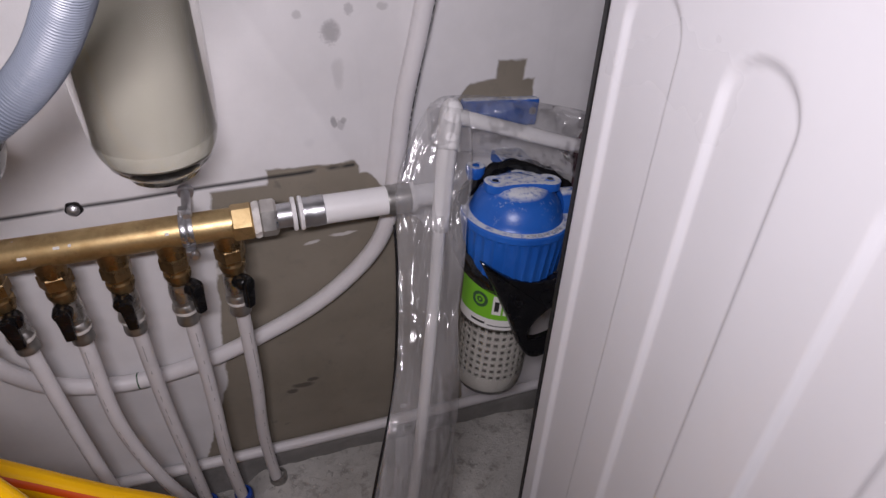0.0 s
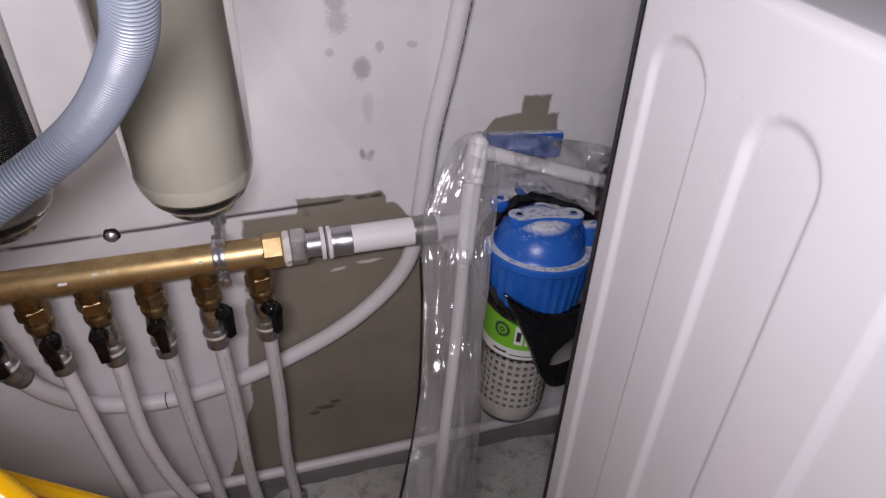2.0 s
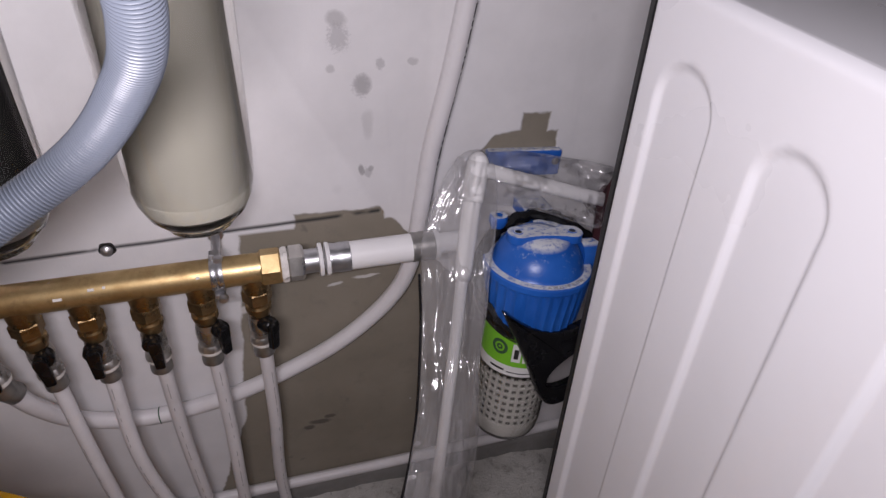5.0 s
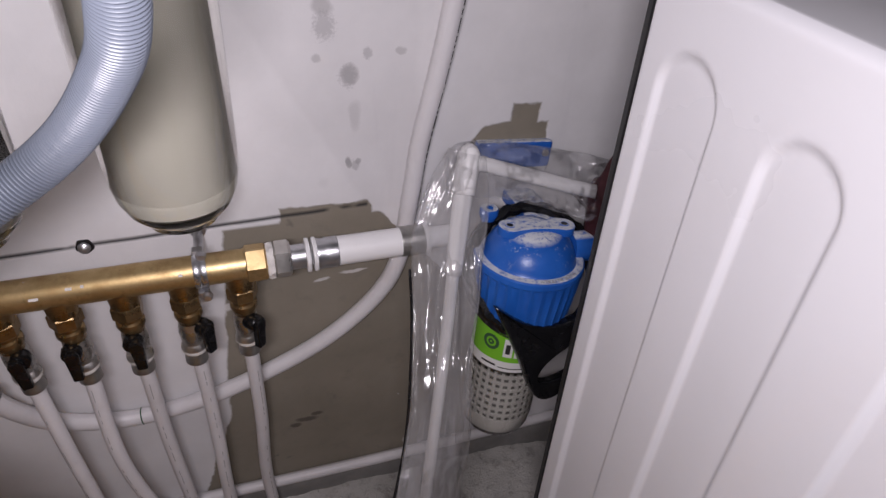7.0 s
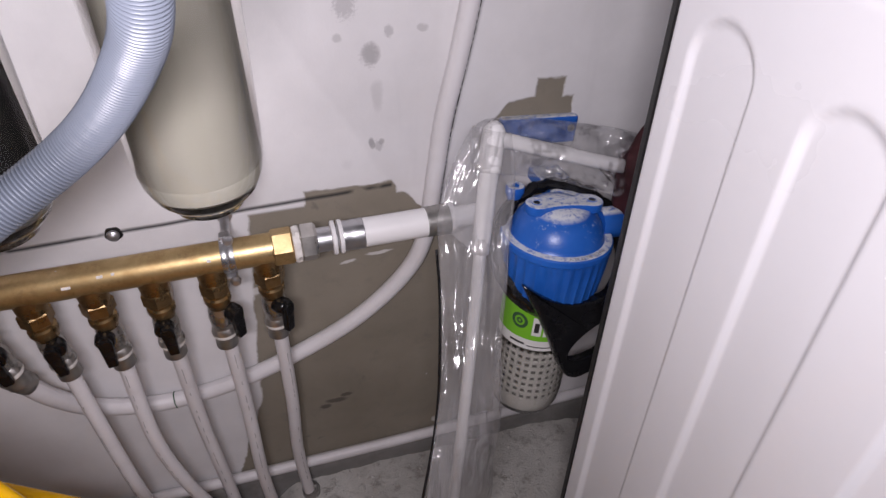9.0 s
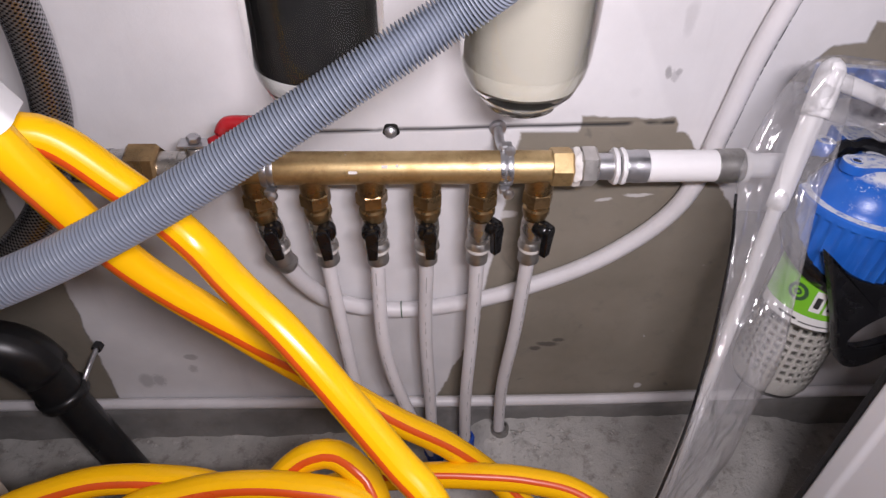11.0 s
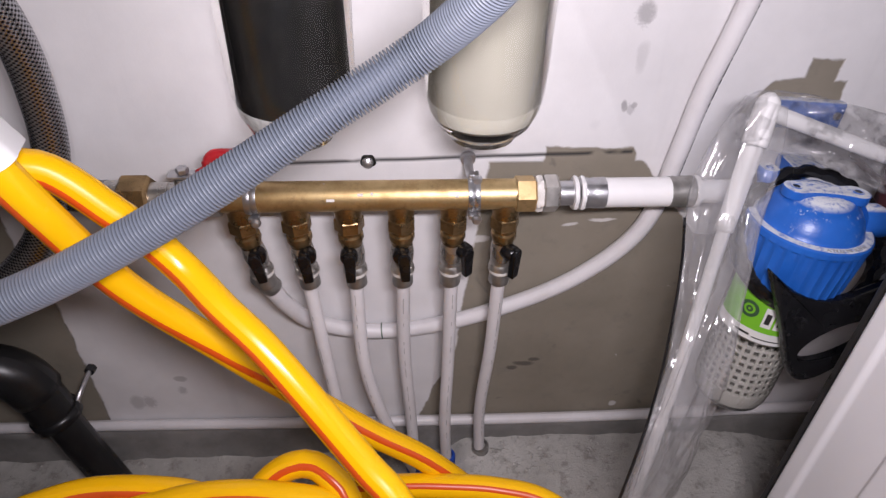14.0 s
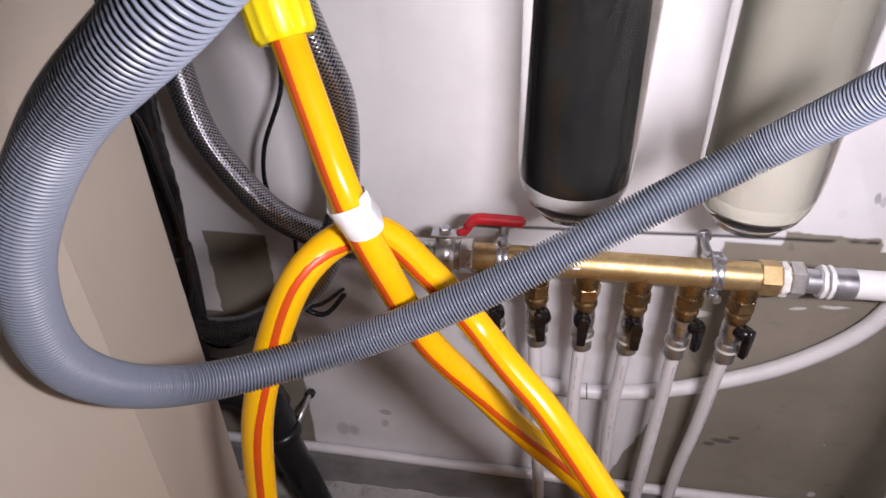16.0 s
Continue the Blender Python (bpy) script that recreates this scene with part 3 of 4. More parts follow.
# ---- pipe clamps ----
def clamp(x, stud):
    c = thing("pipe_clamp", (x, 0, AZ), "galvanised steel pipe clamp on a wall stud", "clamp", "pipe clamps")
    part("band", lathe("band", [(0.0168, -0.0065), (0.0182, -0.0065), (0.0190, -0.003), (0.0180, 0.0), (0.0190, 0.003), (0.0182, 0.0065), (0.0168, 0.0065)], (x, AX, AZ), "x", 40), STEEL, c)
    for dy, dz in ((-0.010, -0.0205), (0.004, 0.0215)):
        part("lug", block("lug", (0.011, 0.010, 0.006), (x, AX + dy, AZ + dz), 0.0012), STEEL, c)
        part("screw", lathe("screw", [(0.0, -0.006), (0.0035, -0.0055), (0.0052, -0.003), (0.0055, 0.0), (0.0035, 0.004), (0.0, 0.004)], (x + 0.003, AX + dy - 0.006, AZ + dz - 0.001), "y", 16), STEEL, c)
    part("stud", tube("stud", spline([(x, AX + 0.016, AZ + 0.012), (x - 0.001, AX + 0.04, AZ + stud * 0.6), (x - 0.001, 0.01, AZ + stud)], 0.008), 0.0052, 12), STEEL, c)
    part("washer", lathe("washer", [(0.005, -0.004), (0.0085, -0.004), (0.0095, -0.001), (0.0095, 0.001), (0.005, 0.001)], (x - 0.001, 0, AZ + stud), "y", 20), STEEL, c)
    return c


clamp(0.0205, 0.004)
clamp(0.2545, 0.003)
plug = thing("wall_screw", (0.139, 0, 0.544), "bright screw head in a ragged plug hole", "screw")
part("plug", lathe("plug", [(0.0, -0.002), (0.005, -0.002), (0.0088, -0.001), (0.0098, 0.002), (0.0, 0.002)], (0.139, 0, 0.544), "y", 24, lambda a, h: 0.0006 * math.sin(5 * a)), DARK, plug)
part("head", lathe("head", [(0.0, -0.0075), (0.003, -0.007), (0.0062, -0.0045), (0.0068, -0.001), (0.0, -0.001)], (0.1385, 0, 0.5435), "y", 16), STEEL, plug)

# ---- main ball valve with the red handle ----
bv = thing("ball_valve", (-0.045, AX, AZ), "nickel ball valve with a worn red lever handle", "valve")
part("valve_body", lathe("valve_body", [(0.0, -0.066), (0.0155, -0.066), (0.017, -0.063), (0.017, -0.056), (0.0205, -0.054), (0.0225, -0.047), (0.0225, -0.042), (0.0205, -0.035), (0.0185, -0.033), (0.0185, -0.028)], (0, AX, AZ), "x", 36), NICKEL, bv)
part("collar", hexagon("collar", 0.0205, -0.0285, -0.012, (0, AX, AZ), "x", 0.1), NICKEL, bv)
part("union_nut", hexagon("union_nut", 0.0235, -0.114, -0.082, (0, AX, AZ + 0.002), "x", 0.2, 0.003), OLD_BRASS, bv, "stained brass union nut")
part("tail", lathe("tail", [(0.014, -0.084), (0.0165, -0.082), (0.0165, -0.064), (0.0, -0.064)], (0, AX, AZ + 0.001), "x", 28), NICKEL, bv)
part("stem", lathe("stem", [(0.0, 0.012), (0.011, 0.014), (0.011, 0.024), (0.0095, 0.027), (0.0, 0.027)], (-0.045, AX, AZ), "z", 24), NICKEL, bv)
part("lever_plate", prism("lever_plate", [(-0.06, -0.008), (-0.034, -0.008), (-0.02, -0.006), (-0.02, 0.006), (-0.034, 0.008), (-0.06, 0.008)], 0.0025, Matrix.Translation((0, AX, AZ + 0.028)), 0.0006), STEEL, bv)
part("lever_bend", tube("lever_bend", spline([(-0.030, AX, AZ + 0.030), (-0.022, AX, AZ + 0.034), (-0.015, AX, AZ + 0.044), (-0.008, AX, AZ + 0.049)], 0.003), 0.0048, 14), RED, bv)
part("bolt", hexagon("bolt", 0.0068, 0.031, 0.0375, (-0.045, AX, AZ), "z", 0.2, 0.001), STEEL, bv)
part("handle", tube("handle", spline([(-0.020, AX, AZ + 0.040), (-0.010, AX, AZ + 0.0505), (0.008, AX, AZ + 0.0515), (0.030, AX, AZ + 0.051), (0.0455, AX, AZ + 0.0505)], 0.003), 0.0068, 18,
     radii=lambda run, s: 0.0068 * (0.72 + 0.28 * min(1, s * 6)) * math.sqrt(max(0.05, 1 - max(0, (s - 0.93) / 0.072) ** 2))), RED, bv, "red vinyl handle grip, scuffed")

# ---- supply pipe joined to the manifold ----
sp = thing("supply_pipe", (0.40, AX, AZ), "white supply pipe with press fittings on the manifold", "pipe")
part("sealant", lathe("sealant", [(0.012, 0.320), (0.0182, 0.321), (0.0195, 0.324), (0.0185, 0.328), (0.012, 0.329)], (0, AX, AZ), "x", 40, lambda a, h: 0.0012 * math.sin(9 * a + 300 * h)), CHALK, sp, "crusted white thread sealant")
part("nut", hexagon("nut", 0.0205, 0.327, 0.346, (0, AX, AZ), "x", 0.15, 0.003), NICKEL, sp)
part("nipple", lathe("nipple", [(0.0, 0.344), (0.0135, 0.344), (0.0135, 0.361), (0.0, 0.361)], (0, AX, AZ), "x", 30), STEEL, sp)
for x in (0.361, 0.3685):
    part("seal_ring", lathe("seal_ring", [(0.013, x), (0.0178, x + 0.0005), (0.0185, x + 0.0025), (0.0178, x + 0.0048), (0.013, x + 0.005)], (0, AX, AZ), "x", 36, lambda a, h: 0.0006 * math.sin(7 * a)), WHITE, sp)
part("ferrule", lathe("ferrule", [(0.013, 0.3725), (0.0165, 0.373), (0.017, 0.376), (0.0162, 0.380), (0.017, 0.384), (0.017, 0.3955), (0.0155, 0.397)], (0, AX, AZ), "x", 36), STEEL, sp)
part("tube", lathe("tube", [(0.0, 0.394), (0.0162, 0.394), (0.0162, 0.468), (0.0, 0.468)], (0, AX, AZ), "x", 36), WHITE, sp)
part("ferrule", lathe("ferrule", [(0.013, 0.4655), (0.0168, 0.466), (0.0172, 0.470), (0.0164, 0.474), (0.0172, 0.478), (0.0172, 0.492), (0.0155, 0.494), (0.0, 0.494)], (0, AX, AZ), "x", 36), GREY_STEEL, sp)
part("seal_ring", lathe("seal_ring", [(0.013, 0.492), (0.0175, 0.4925), (0.018, 0.495), (0.0172, 0.498), (0.0, 0.498)], (0, AX, AZ), "x", 36), WHITE, sp)
part("stub", lathe("stub", [(0.0, 0.497), (0.0125, 0.497), (0.0125, 0.535), (0.0, 0.535)], (0, AX, AZ), "x", 24), WHITE, sp)

# ---- distribution pipes from the valves into the floor ----
RUNS = [
    [(0.0645, -0.064, 0.423), (0.076, -0.076, 0.281), (0.087, -0.077, 0.145), (0.098, -0.054, -0.005)],
    [(0.1205, -0.066, 0.423), (0.124, -0.078, 0.279), (0.152, -0.08, 0.144), (0.190, -0.055, -0.005)],
    [(0.1762, -0.066, 0.423), (0.175, -0.056, 0.281), (0.181, -0.055, 0.145), (0.186, -0.046, -0.005)],
    [(0.2335, -0.066, 0.423), (0.233, -0.060, 0.280), (0.2305, -0.060, 0.143), (0.236, -0.046, -0.005)],
    [(0.2905, -0.066, 0.423), (0.289, -0.054, 0.285), (0.283, -0.042, 0.149), (0.288, -0.034, 0.02), (0.290, -0.032, -0.005)],
]
for i, run in enumerate(RUNS):
    p = thing("water_pipe", run[-1][:2] + (0,), "flexible white multilayer pipe rising from the floor to a valve", "pipe", "distribution pipes")
    path = spline(run, 0.008)
    part("tube", tube("tube", path, 0.0083, 18), PIPE, p)
    pitch = random.Random(i)
    marks = [pitch.uniform(0.02, 0.36) for _ in range(26)]
    part("print", ribbon("print", spline(run, 0.003), 0.0083, [-0.5 + 0.25 * i, -1, 0.1], 0.12, 0.0002, lambda r, m=marks: any(abs(r - q) < 0.0035 for q in m)), FADED, p, "faint dark printed marking")
    end = run[-1]
    part("sleeve", lathe("sleeve", [(0.0088, 0.036), (0.0118, 0.036), (0.0136, 0.032), (0.0124, 0.027), (0.0138, 0.022), (0.0124, 0.017), (0.0138, 0.012), (0.0126, 0.007), (0.0140, 0.002), (0.0140, -0.005)], (end[0], end[1], 0.004 if i == 4 else 0.0), "z", 20), BLUE_SLEEVE if i != 4 else GREY_STEEL, p, "corrugated protective sleeve")

# ---- larger bent pipe ----
bent = thing("bent_pipe", (0.14, -0.022, 0.29), "thick white pipe bent in a bow along the wall", "pipe")
bow = spline([(0.014, -0.064, 0.420), (0.030, -0.046, 0.364), (0.060, -0.024, 0.310), (0.135, -0.014, 0.282), (0.231, -0.014, 0.295), (0.326, -0.014, 0.331), (0.395, -0.014, 0.370), (0.452, -0.014, 0.423), (0.480, -0.014, 0.477), (0.494, -0.014, 0.568), (0.503, -0.014, 0.636), (0.519, -0.015, 0.712), (0.532, -0.016, 0.786), (0.548, -0.018, 0.9), (0.57, -0.02, 1.2)], 0.01)
part("tube", tube("tube", bow, 0.0108, 20), PIPE, bent)
part("print", ribbon("print", spline([tuple(p) for p in bow[60::6]], 0.003), 0.0108, [0.75, -0.6, 0.1], 0.20, 0.0003, lambda r: math.sin(r * 700) + math.sin(r * 1130 + 1) > -0.6), INK, bent, "row of small dark printed characters")
part("mark", tube("mark", [Vector((0.1435, -0.0140, 0.2822)), Vector((0.1448, -0.0140, 0.2823))], 0.0112, 20), GREEN_INK, bent, "thin dark depth mark")
part("ferrule", tube("ferrule", spline([(0.010, -0.068, 0.432), (0.0145, -0.063, 0.418), (0.019, -0.058, 0.406)], 0.006), 0.0128, 20), GREY_STEEL, bent)
part("clip", lathe("clip", [(0.011, -0.005), (0.0125, -0.005), (0.0125, 0.005), (0.011, 0.005)], (0.564, -0.0193, 1.1), "z", 20), WHITE, bent)


# ---- two clear water filters on the wall ----
def water_filter(x, dark):
    y, z = -0.119, 0.641
    f = thing("water_filter", (x, y, z), "clear water filter housing with a black carbon cartridge" if dark else "clear water filter housing with a cream sediment cartridge", "water filter", "wall water filters")
    sump = part("sump", lathe("sump", [(0.0, 0.002), (0.010, 0.0), (0.026, 0.001), (0.030, 0.003), (0.031, 0.008), (0.036, 0.011), (0.044, 0.020), (0.0500, 0.034), (0.0528, 0.050), (0.0540, 0.07), (0.0575, 0.29), (0.058, 0.30), (0.0, 0.30)], (x, y, z), "z", 56, sharp=60), SUMP, f, "clear ribless plastic bowl filled with water")
    sump.visible_shadow = False
    part("cartridge", lathe("cartridge", [(0.0, 0.032), (0.033, 0.032), (0.0345, 0.034), (0.0345, 0.292), (0.0, 0.292)], (x, y, z), "z", 48), CARBON if dark else CREAM, f, "black carbon cartridge" if dark else "cream sediment cartridge")
    part("end_cap", lathe("end_cap", [(0.0, 0.022), (0.030, 0.022), (0.0355, 0.025), (0.0358, 0.036), (0.0345, 0.038), (0.0, 0.038)], (x, y, z), "z", 48), CLOUDY if dark else CREAM, f)
    part("foot_ring", lathe("foot_ring", [(0.0, 0.0045), (0.024, 0.0045), (0.0275, 0.007), (0.0285, 0.0125), (0.026, 0.015), (0.0, 0.015)], (x, y, z), "z", 40), MURK, f, "dark moulded foot of the bowl")
    part("head", lathe("head", [(0.0, 0.299), (0.060, 0.299), (0.064, 0.303), (0.064, 0.335), (0.056, 0.345), (0.0, 0.35)], (x, y, z), "z", 48, lambda a, h: 0.0012 * math.sin(30 * a)), DARK, f)
    part("bracket", block("bracket", (0.09, 0.125, 0.012), (x, -0.0605, z + 0.352), 0.002), WHITE, f)
    return f


water_filter(0.0885, True)
water_filter(0.2545, False)


# ---- blue-capped filter beside the washing machine ----
BX, BY = 0.608, -0.113
bf = thing("blue_filter", (BX, BY, 0.28), "water filter with a dusty blue cap and a clear bowl", "water filter")
part("cap", lathe("cap", [(0.0, 0.572), (0.018, 0.571), (0.030, 0.568), (0.040, 0.561), (0.0475, 0.551), (0.0515, 0.541), (0.0525, 0.5375), (0.0535, 0.5362), (0.0615, 0.5357), (0.0632, 0.534), (0.0636, 0.528), (0.0618, 0.525), (0.0605, 0.508), (0.0570, 0.473), (0.054, 0.468), (0.0, 0.468)], (BX, BY, 0), "z", 160,
     lambda a, h: (0.0010 * max(-0.5, math.sin(32 * a)) if 0.470 < h < 0.526 else 0), 26), BLUE, bf, "blue ribbed screw cap with white dust on the rim")


def key_plate(length, waist, ends):
    """Half outlines of a dumb-bell plate, joined."""
    upper = []
    for k in range(12):
        a = radians(115 * k / 11)
        upper.append((length + ends * math.cos(a), ends * math.sin(a)))
    edge = length + ends * math.cos(radians(115))
    tall = ends * math.sin(radians(115))
    for k in range(1, 8):
        q = 1 - 2 * k / 8
        upper.append((edge * q, waist + (tall - waist) * abs(q) ** 2))
    for k in range(11):
        a = radians(65 + 115 * k / 11)
        upper.append((-length + ends * math.cos(a), ends * math.sin(a)))
    return upper + [(-x, -y) for x, y in upper]


def lug_plate(m):
    plate = part("lug_plate", prism("lug_plate", key_plate(0.031, 0.0092, 0.0135), 0.010, m, 0.0010), BLUE, bf, "blue mounting lug plate with two holes")
    for s in (-1, 1):
        hole = m @ Vector((s * 0.032, 0, 0.0101))
        part("lug_rim", lathe("lug_rim", [(0.0036, -0.001), (0.0040, 0.0006), (0.0052, 0.0007), (0.0058, 0.0), (0.0052, -0.001)], hole, "z", 20), BLUE, plate)
        part("lug_hole", lathe("lug_hole", [(0.0, 0.0002), (0.0038, 0.0003), (0.0038, -0.002)], hole, "z", 18), DARK, plate)
        part("post", lathe("post", [(0.0060, 0.001), (0.0058, -0.010), (0.0075, -0.026), (0.0, -0.026)], m @ Vector((s * 0.026, 0, 0)), "z", 18), BLUE, bf)


lug_plate(Matrix.Translation((BX + 0.001, BY - 0.003, 0.5650)) @ Matrix.Rotation(radians(-4), 4, "Z"))
for dx in (-0.030, 0.020):
    part("rear_ear", lathe("rear_ear", [(0.0045, 0.008), (0.0100, 0.008), (0.0110, 0.006), (0.0110, 0.0), (0.0, -0.03)], (BX + dx - 0.006, BY + 0.046 - 0.25 * (dx + 0.03), 0.564 - 0.16 * (dx + 0.03)), "z", 24), BLUE, bf)
part("port", lathe("port", [(0.0, 0.080), (0.017, 0.080), (0.018, 0.076), (0.018, 0.05), (0.0, 0.05)], (BX, BY, 0.540), "x", 28), BLUE, bf)
part("wall_arm", block("wall_arm", (0.04, 0.1, 0.016), (BX + 0.030, -0.050, 0.552), 0.003), BLUE, bf)
part("wall_plate", block("wall_plate", (0.098, 0.014, 0.034), (0.619, -0.0065, 0.611), 0.003), BLUE, bf, "blue plastic wall bracket plate")
part("plate_screw", lathe("plate_screw", [(0.0, -0.018), (0.0035, -0.017), (0.005, -0.0145), (0.0, -0.0145)], (0.660, 0.001, 0.613), "y", 14), STEEL, bf)


def rim_letters(words, size, radius, middle):
    """Raised letters bent round the rim, their tops outward."""
    data = bpy.data.curves.new("letters", "FONT")
    data.body, data.size, data.align_x, data.extrude = words, size, "CENTER", 0.0003
    flat = bpy.data.objects.new("letters", data)
    scene.collection.objects.link(flat)
    me = bpy.data.meshes.new_from_object(flat.evaluated_get(bpy.context.evaluated_depsgraph_get()))
    bpy.data.objects.remove(flat)
    for v in me.vertices:
        a = radians(middle) - v.co.x / (radius + size * 0.35)
        r = radius + v.co.y
        v.co = (BX + r * math.cos(a), BY + r * math.sin(a), 0.5361 + v.co.z)
    return me


part("lettering", rim_letters("MADE IN ITALY", 0.0070, 0.0546, 282), FADED, bf, "small letters reading MADE IN ITALY on the rim")
SX = BX - 0.004
bowl = part("sump", lathe("sump", [(0.0, 0.278), (0.014, 0.2785), (0.030, 0.281), (0.040, 0.287), (0.0435, 0.297), (0.0452, 0.312), (0.0469, 0.474), (0.0469, 0.480), (0.0, 0.480)], (SX, BY, 0), "z", 56, sharp=60), SUMP, bf, "clear plastic bowl filled with water")
bowl.visible_shadow = False
part("strainer_core", lathe("strainer_core", [(0.0, 0.296), (0.0300, 0.296), (0.0300, 0.476), (0.0, 0.476)], (SX, BY, 0), "z", 32), MURK, bf)
rib_me = block("strainer_rib", (0.003, 0.0032, 0.180), (0.0320, 0, 0.386), 0)
for k in range(24):
    rib = part("strainer_rib", rib_me, MESH_GREY, bf)
    rib.matrix_basis = Matrix.Translation((SX, BY, 0)) @ Matrix.Rotation(2 * math.pi * (k + 0.3) / 24, 4, "Z")
hoop_me = lathe("strainer_hoop", [(0.0300, 0), (0.0338, 0.0004), (0.0338, 0.0040), (0.0300, 0.0044)], (SX, BY, 0), "z", 32)
for k in range(10):
    hoop = part("strainer_hoop", hoop_me, MESH_GREY, bf)
    hoop.matrix_basis = Matrix.Translation((0, 0, 0.306 + 0.0105 * k))
part("strainer_foot", lathe("strainer_foot", [(0.0, 0.290), (0.033, 0.290), (0.0345, 0.293), (0.0345, 0.309), (0.0, 0.309)], (SX, BY, 0), "z", 32), MESH_GREY, bf)
part("bowl_foot", lathe("bowl_foot", [(0.0, 0.2795), (0.030, 0.2815), (0.036, 0.285), (0.036, 0.2895), (0.0, 0.2895)], (SX, BY, 0), "z", 36), DARK, bf)


def wrap(name, r, z0, z1, a0, a1, n=18):
    verts, faces = [], []
    for k in range(n + 1):
        a = radians(a0 + (a1 - a0) * k / n)
        for z in (z0, z1):
            rr = r + 0.0017 * (z - 0.312) / 0.173
            verts.append((SX + rr * math.cos(a), BY + rr * math.sin(a), z))
    faces = [(2 * k, 2 * k + 2, 2 * k + 3, 2 * k + 1) for k in range(n)]
    return mesh(name, verts, faces)


part("label", wrap("label", 0.0457, 0.413, 0.464, 170, 330), GREEN, bf, "green printed label")
part("label_band", wrap("label_band", 0.0459, 0.399, 0.4135, 170, 330), PAPER, bf, "white lower band of the label")
part("label_line", wrap("label_line", 0.0461, 0.4045, 0.4075, 205, 228, 6), INK, bf)
part("label_line", wrap("label_line", 0.0461, 0.4035, 0.4050, 232, 268, 6), INK, bf)
for a in (236, 252):
    part("label_mark", wrap("label_mark", 0.0460, 0.421, 0.447, a, a + 13, 4), PAPER, bf)
    part("label_sign", wrap("label_sign", 0.0463, 0.426, 0.440, a + 3, a + 9.5, 3), INK, bf)
def label_ring(a0, z0, r0, r1, n=20):
    """A round mark bent onto the bowl."""
    verts, faces = [], []
    for k in range(n):
        c = 2 * math.pi * k / n
        for r in (r0, r1):
            a = radians(a0) + r * math.cos(c) / 0.047
            verts.append((SX + 0.0472 * math.cos(a), BY + 0.0472 * math.sin(a), z0 + r * math.sin(c)))
    faces = [(2 * k, 2 * ((k + 1) % n), 2 * ((k + 1) % n) + 1, 2 * k + 1) for k in range(n)]
    return mesh("label_ring", verts, faces)


part("label_ring", label_ring(216, 0.437, 0.0065, 0.0105), GREEN_INK, bf, "dark green round mark")
part("label_ring", label_ring(216, 0.437, 0.0015, 0.0040), GREEN_INK, bf, "dark green round mark")

# ---- black spanner left hanging round the blue filter ----
wr = thing("filter_wrench", (BX, BY, 0.46), "black plastic filter spanner hanging round the cap", "spanner")
ring = lathe("ring", [(0.0680, -0.008), (0.0800, -0.008), (0.0815, -0.004), (0.0810, 0.007), (0.0785, 0.010), (0.0720, 0.010), (0.0680, 0.004), (0.0680, -0.008)], (0, 0, 0), "z", 96,
             lambda a, h: -0.0022 * (1 if math.sin(20 * a) > 0 else 0) if h > 0.003 else 0, 30)
ring.transform(Matrix.Translation((0.613, -0.116, 0.509)) @ Matrix.Rotation(radians(43), 4, "X") @ Matrix.Rotation(radians(-3), 4, "Y") @ Matrix.Scale(1.02, 4))
part("ring", ring, BLACK, wr)


def handle_mesh():
    """The spanner's flat grip: a wedge from the ring, ending in a loop round an oval hole."""
    outer = [(-0.066, 0.099), (-0.03, 0.070), (0.01, 0.060), (0.06, 0.076), (0.100, 0.100), (0.112, 0.070), (0.104, 0.030), (0.080, 0.004), (0.040, -0.018), (0.012, -0.034), (-0.008, -0.034), (-0.022, -0.016), (-0.038, 0.030)]
    smooth = [tuple(v)[:2] for v in spline([(x, y, 0) for x, y in outer + outer[:1]], 0.006)][:-1]
    lean = radians(24)
    hx, hy = 0.026 * math.cos(lean), 0.026 * math.sin(lean)
    bm = bmesh.new()
    rim, hole = [], []
    for x, y in smooth:
        a = math.atan2(y - hy, x - hx) - lean
        r = 1 / math.hypot(math.cos(a) / 0.040, math.sin(a) / 0.0165)
        rim.append(bm.verts.new((x, y, 0)))
        hole.append(bm.verts.new((hx + r * math.cos(a + lean), hy + r * math.sin(a + lean), 0)))
    for k in range(len(rim)):
        m = (k + 1) % len(rim)
        bm.faces.new((rim[k], rim[m], hole[m], hole[k]))
    got = bmesh.ops.extrude_face_region(bm, geom=list(bm.faces))
    bmesh.ops.translate(bm, vec=(0, 0, 0.012), verts=[g for g in got["geom"] if isinstance(g, bmesh.types.BMVert)])
    bmesh.ops.recalc_face_normals(bm, faces=bm.faces)
    edge = [e for e in bm.edges if len(e.link_faces) == 2 and e.calc_face_angle(0) > 1.0]
    bmesh.ops.bevel(bm, geom=edge, offset=0.003, segments=3, affect="EDGES", profile=0.5)
    m = Matrix.Translation((0.615, -0.178, 0.412)) @ Matrix.Rotation(radians(4), 4, "Z") @ Matrix.Rotation(radians(80), 4, "X") @ Matrix.Scale(1.08, 4)
    bmesh.ops.transform(bm, matrix=m, verts=bm.verts)
    return from_bm("grip", bm)


part("grip", handle_mesh(), BLACK, wr, "black grip with an oval hole")
# the filter hangs a little out of plumb, its bowl swung towards the room
bf.matrix_basis = Matrix.Translation((BX, BY, 0.57)) @ Matrix.Rotation(radians(-4), 4, "X") @ Matrix.Rotation(radians(4.5), 4, "Y") @ Matrix.Translation((0, 0, -0.29))

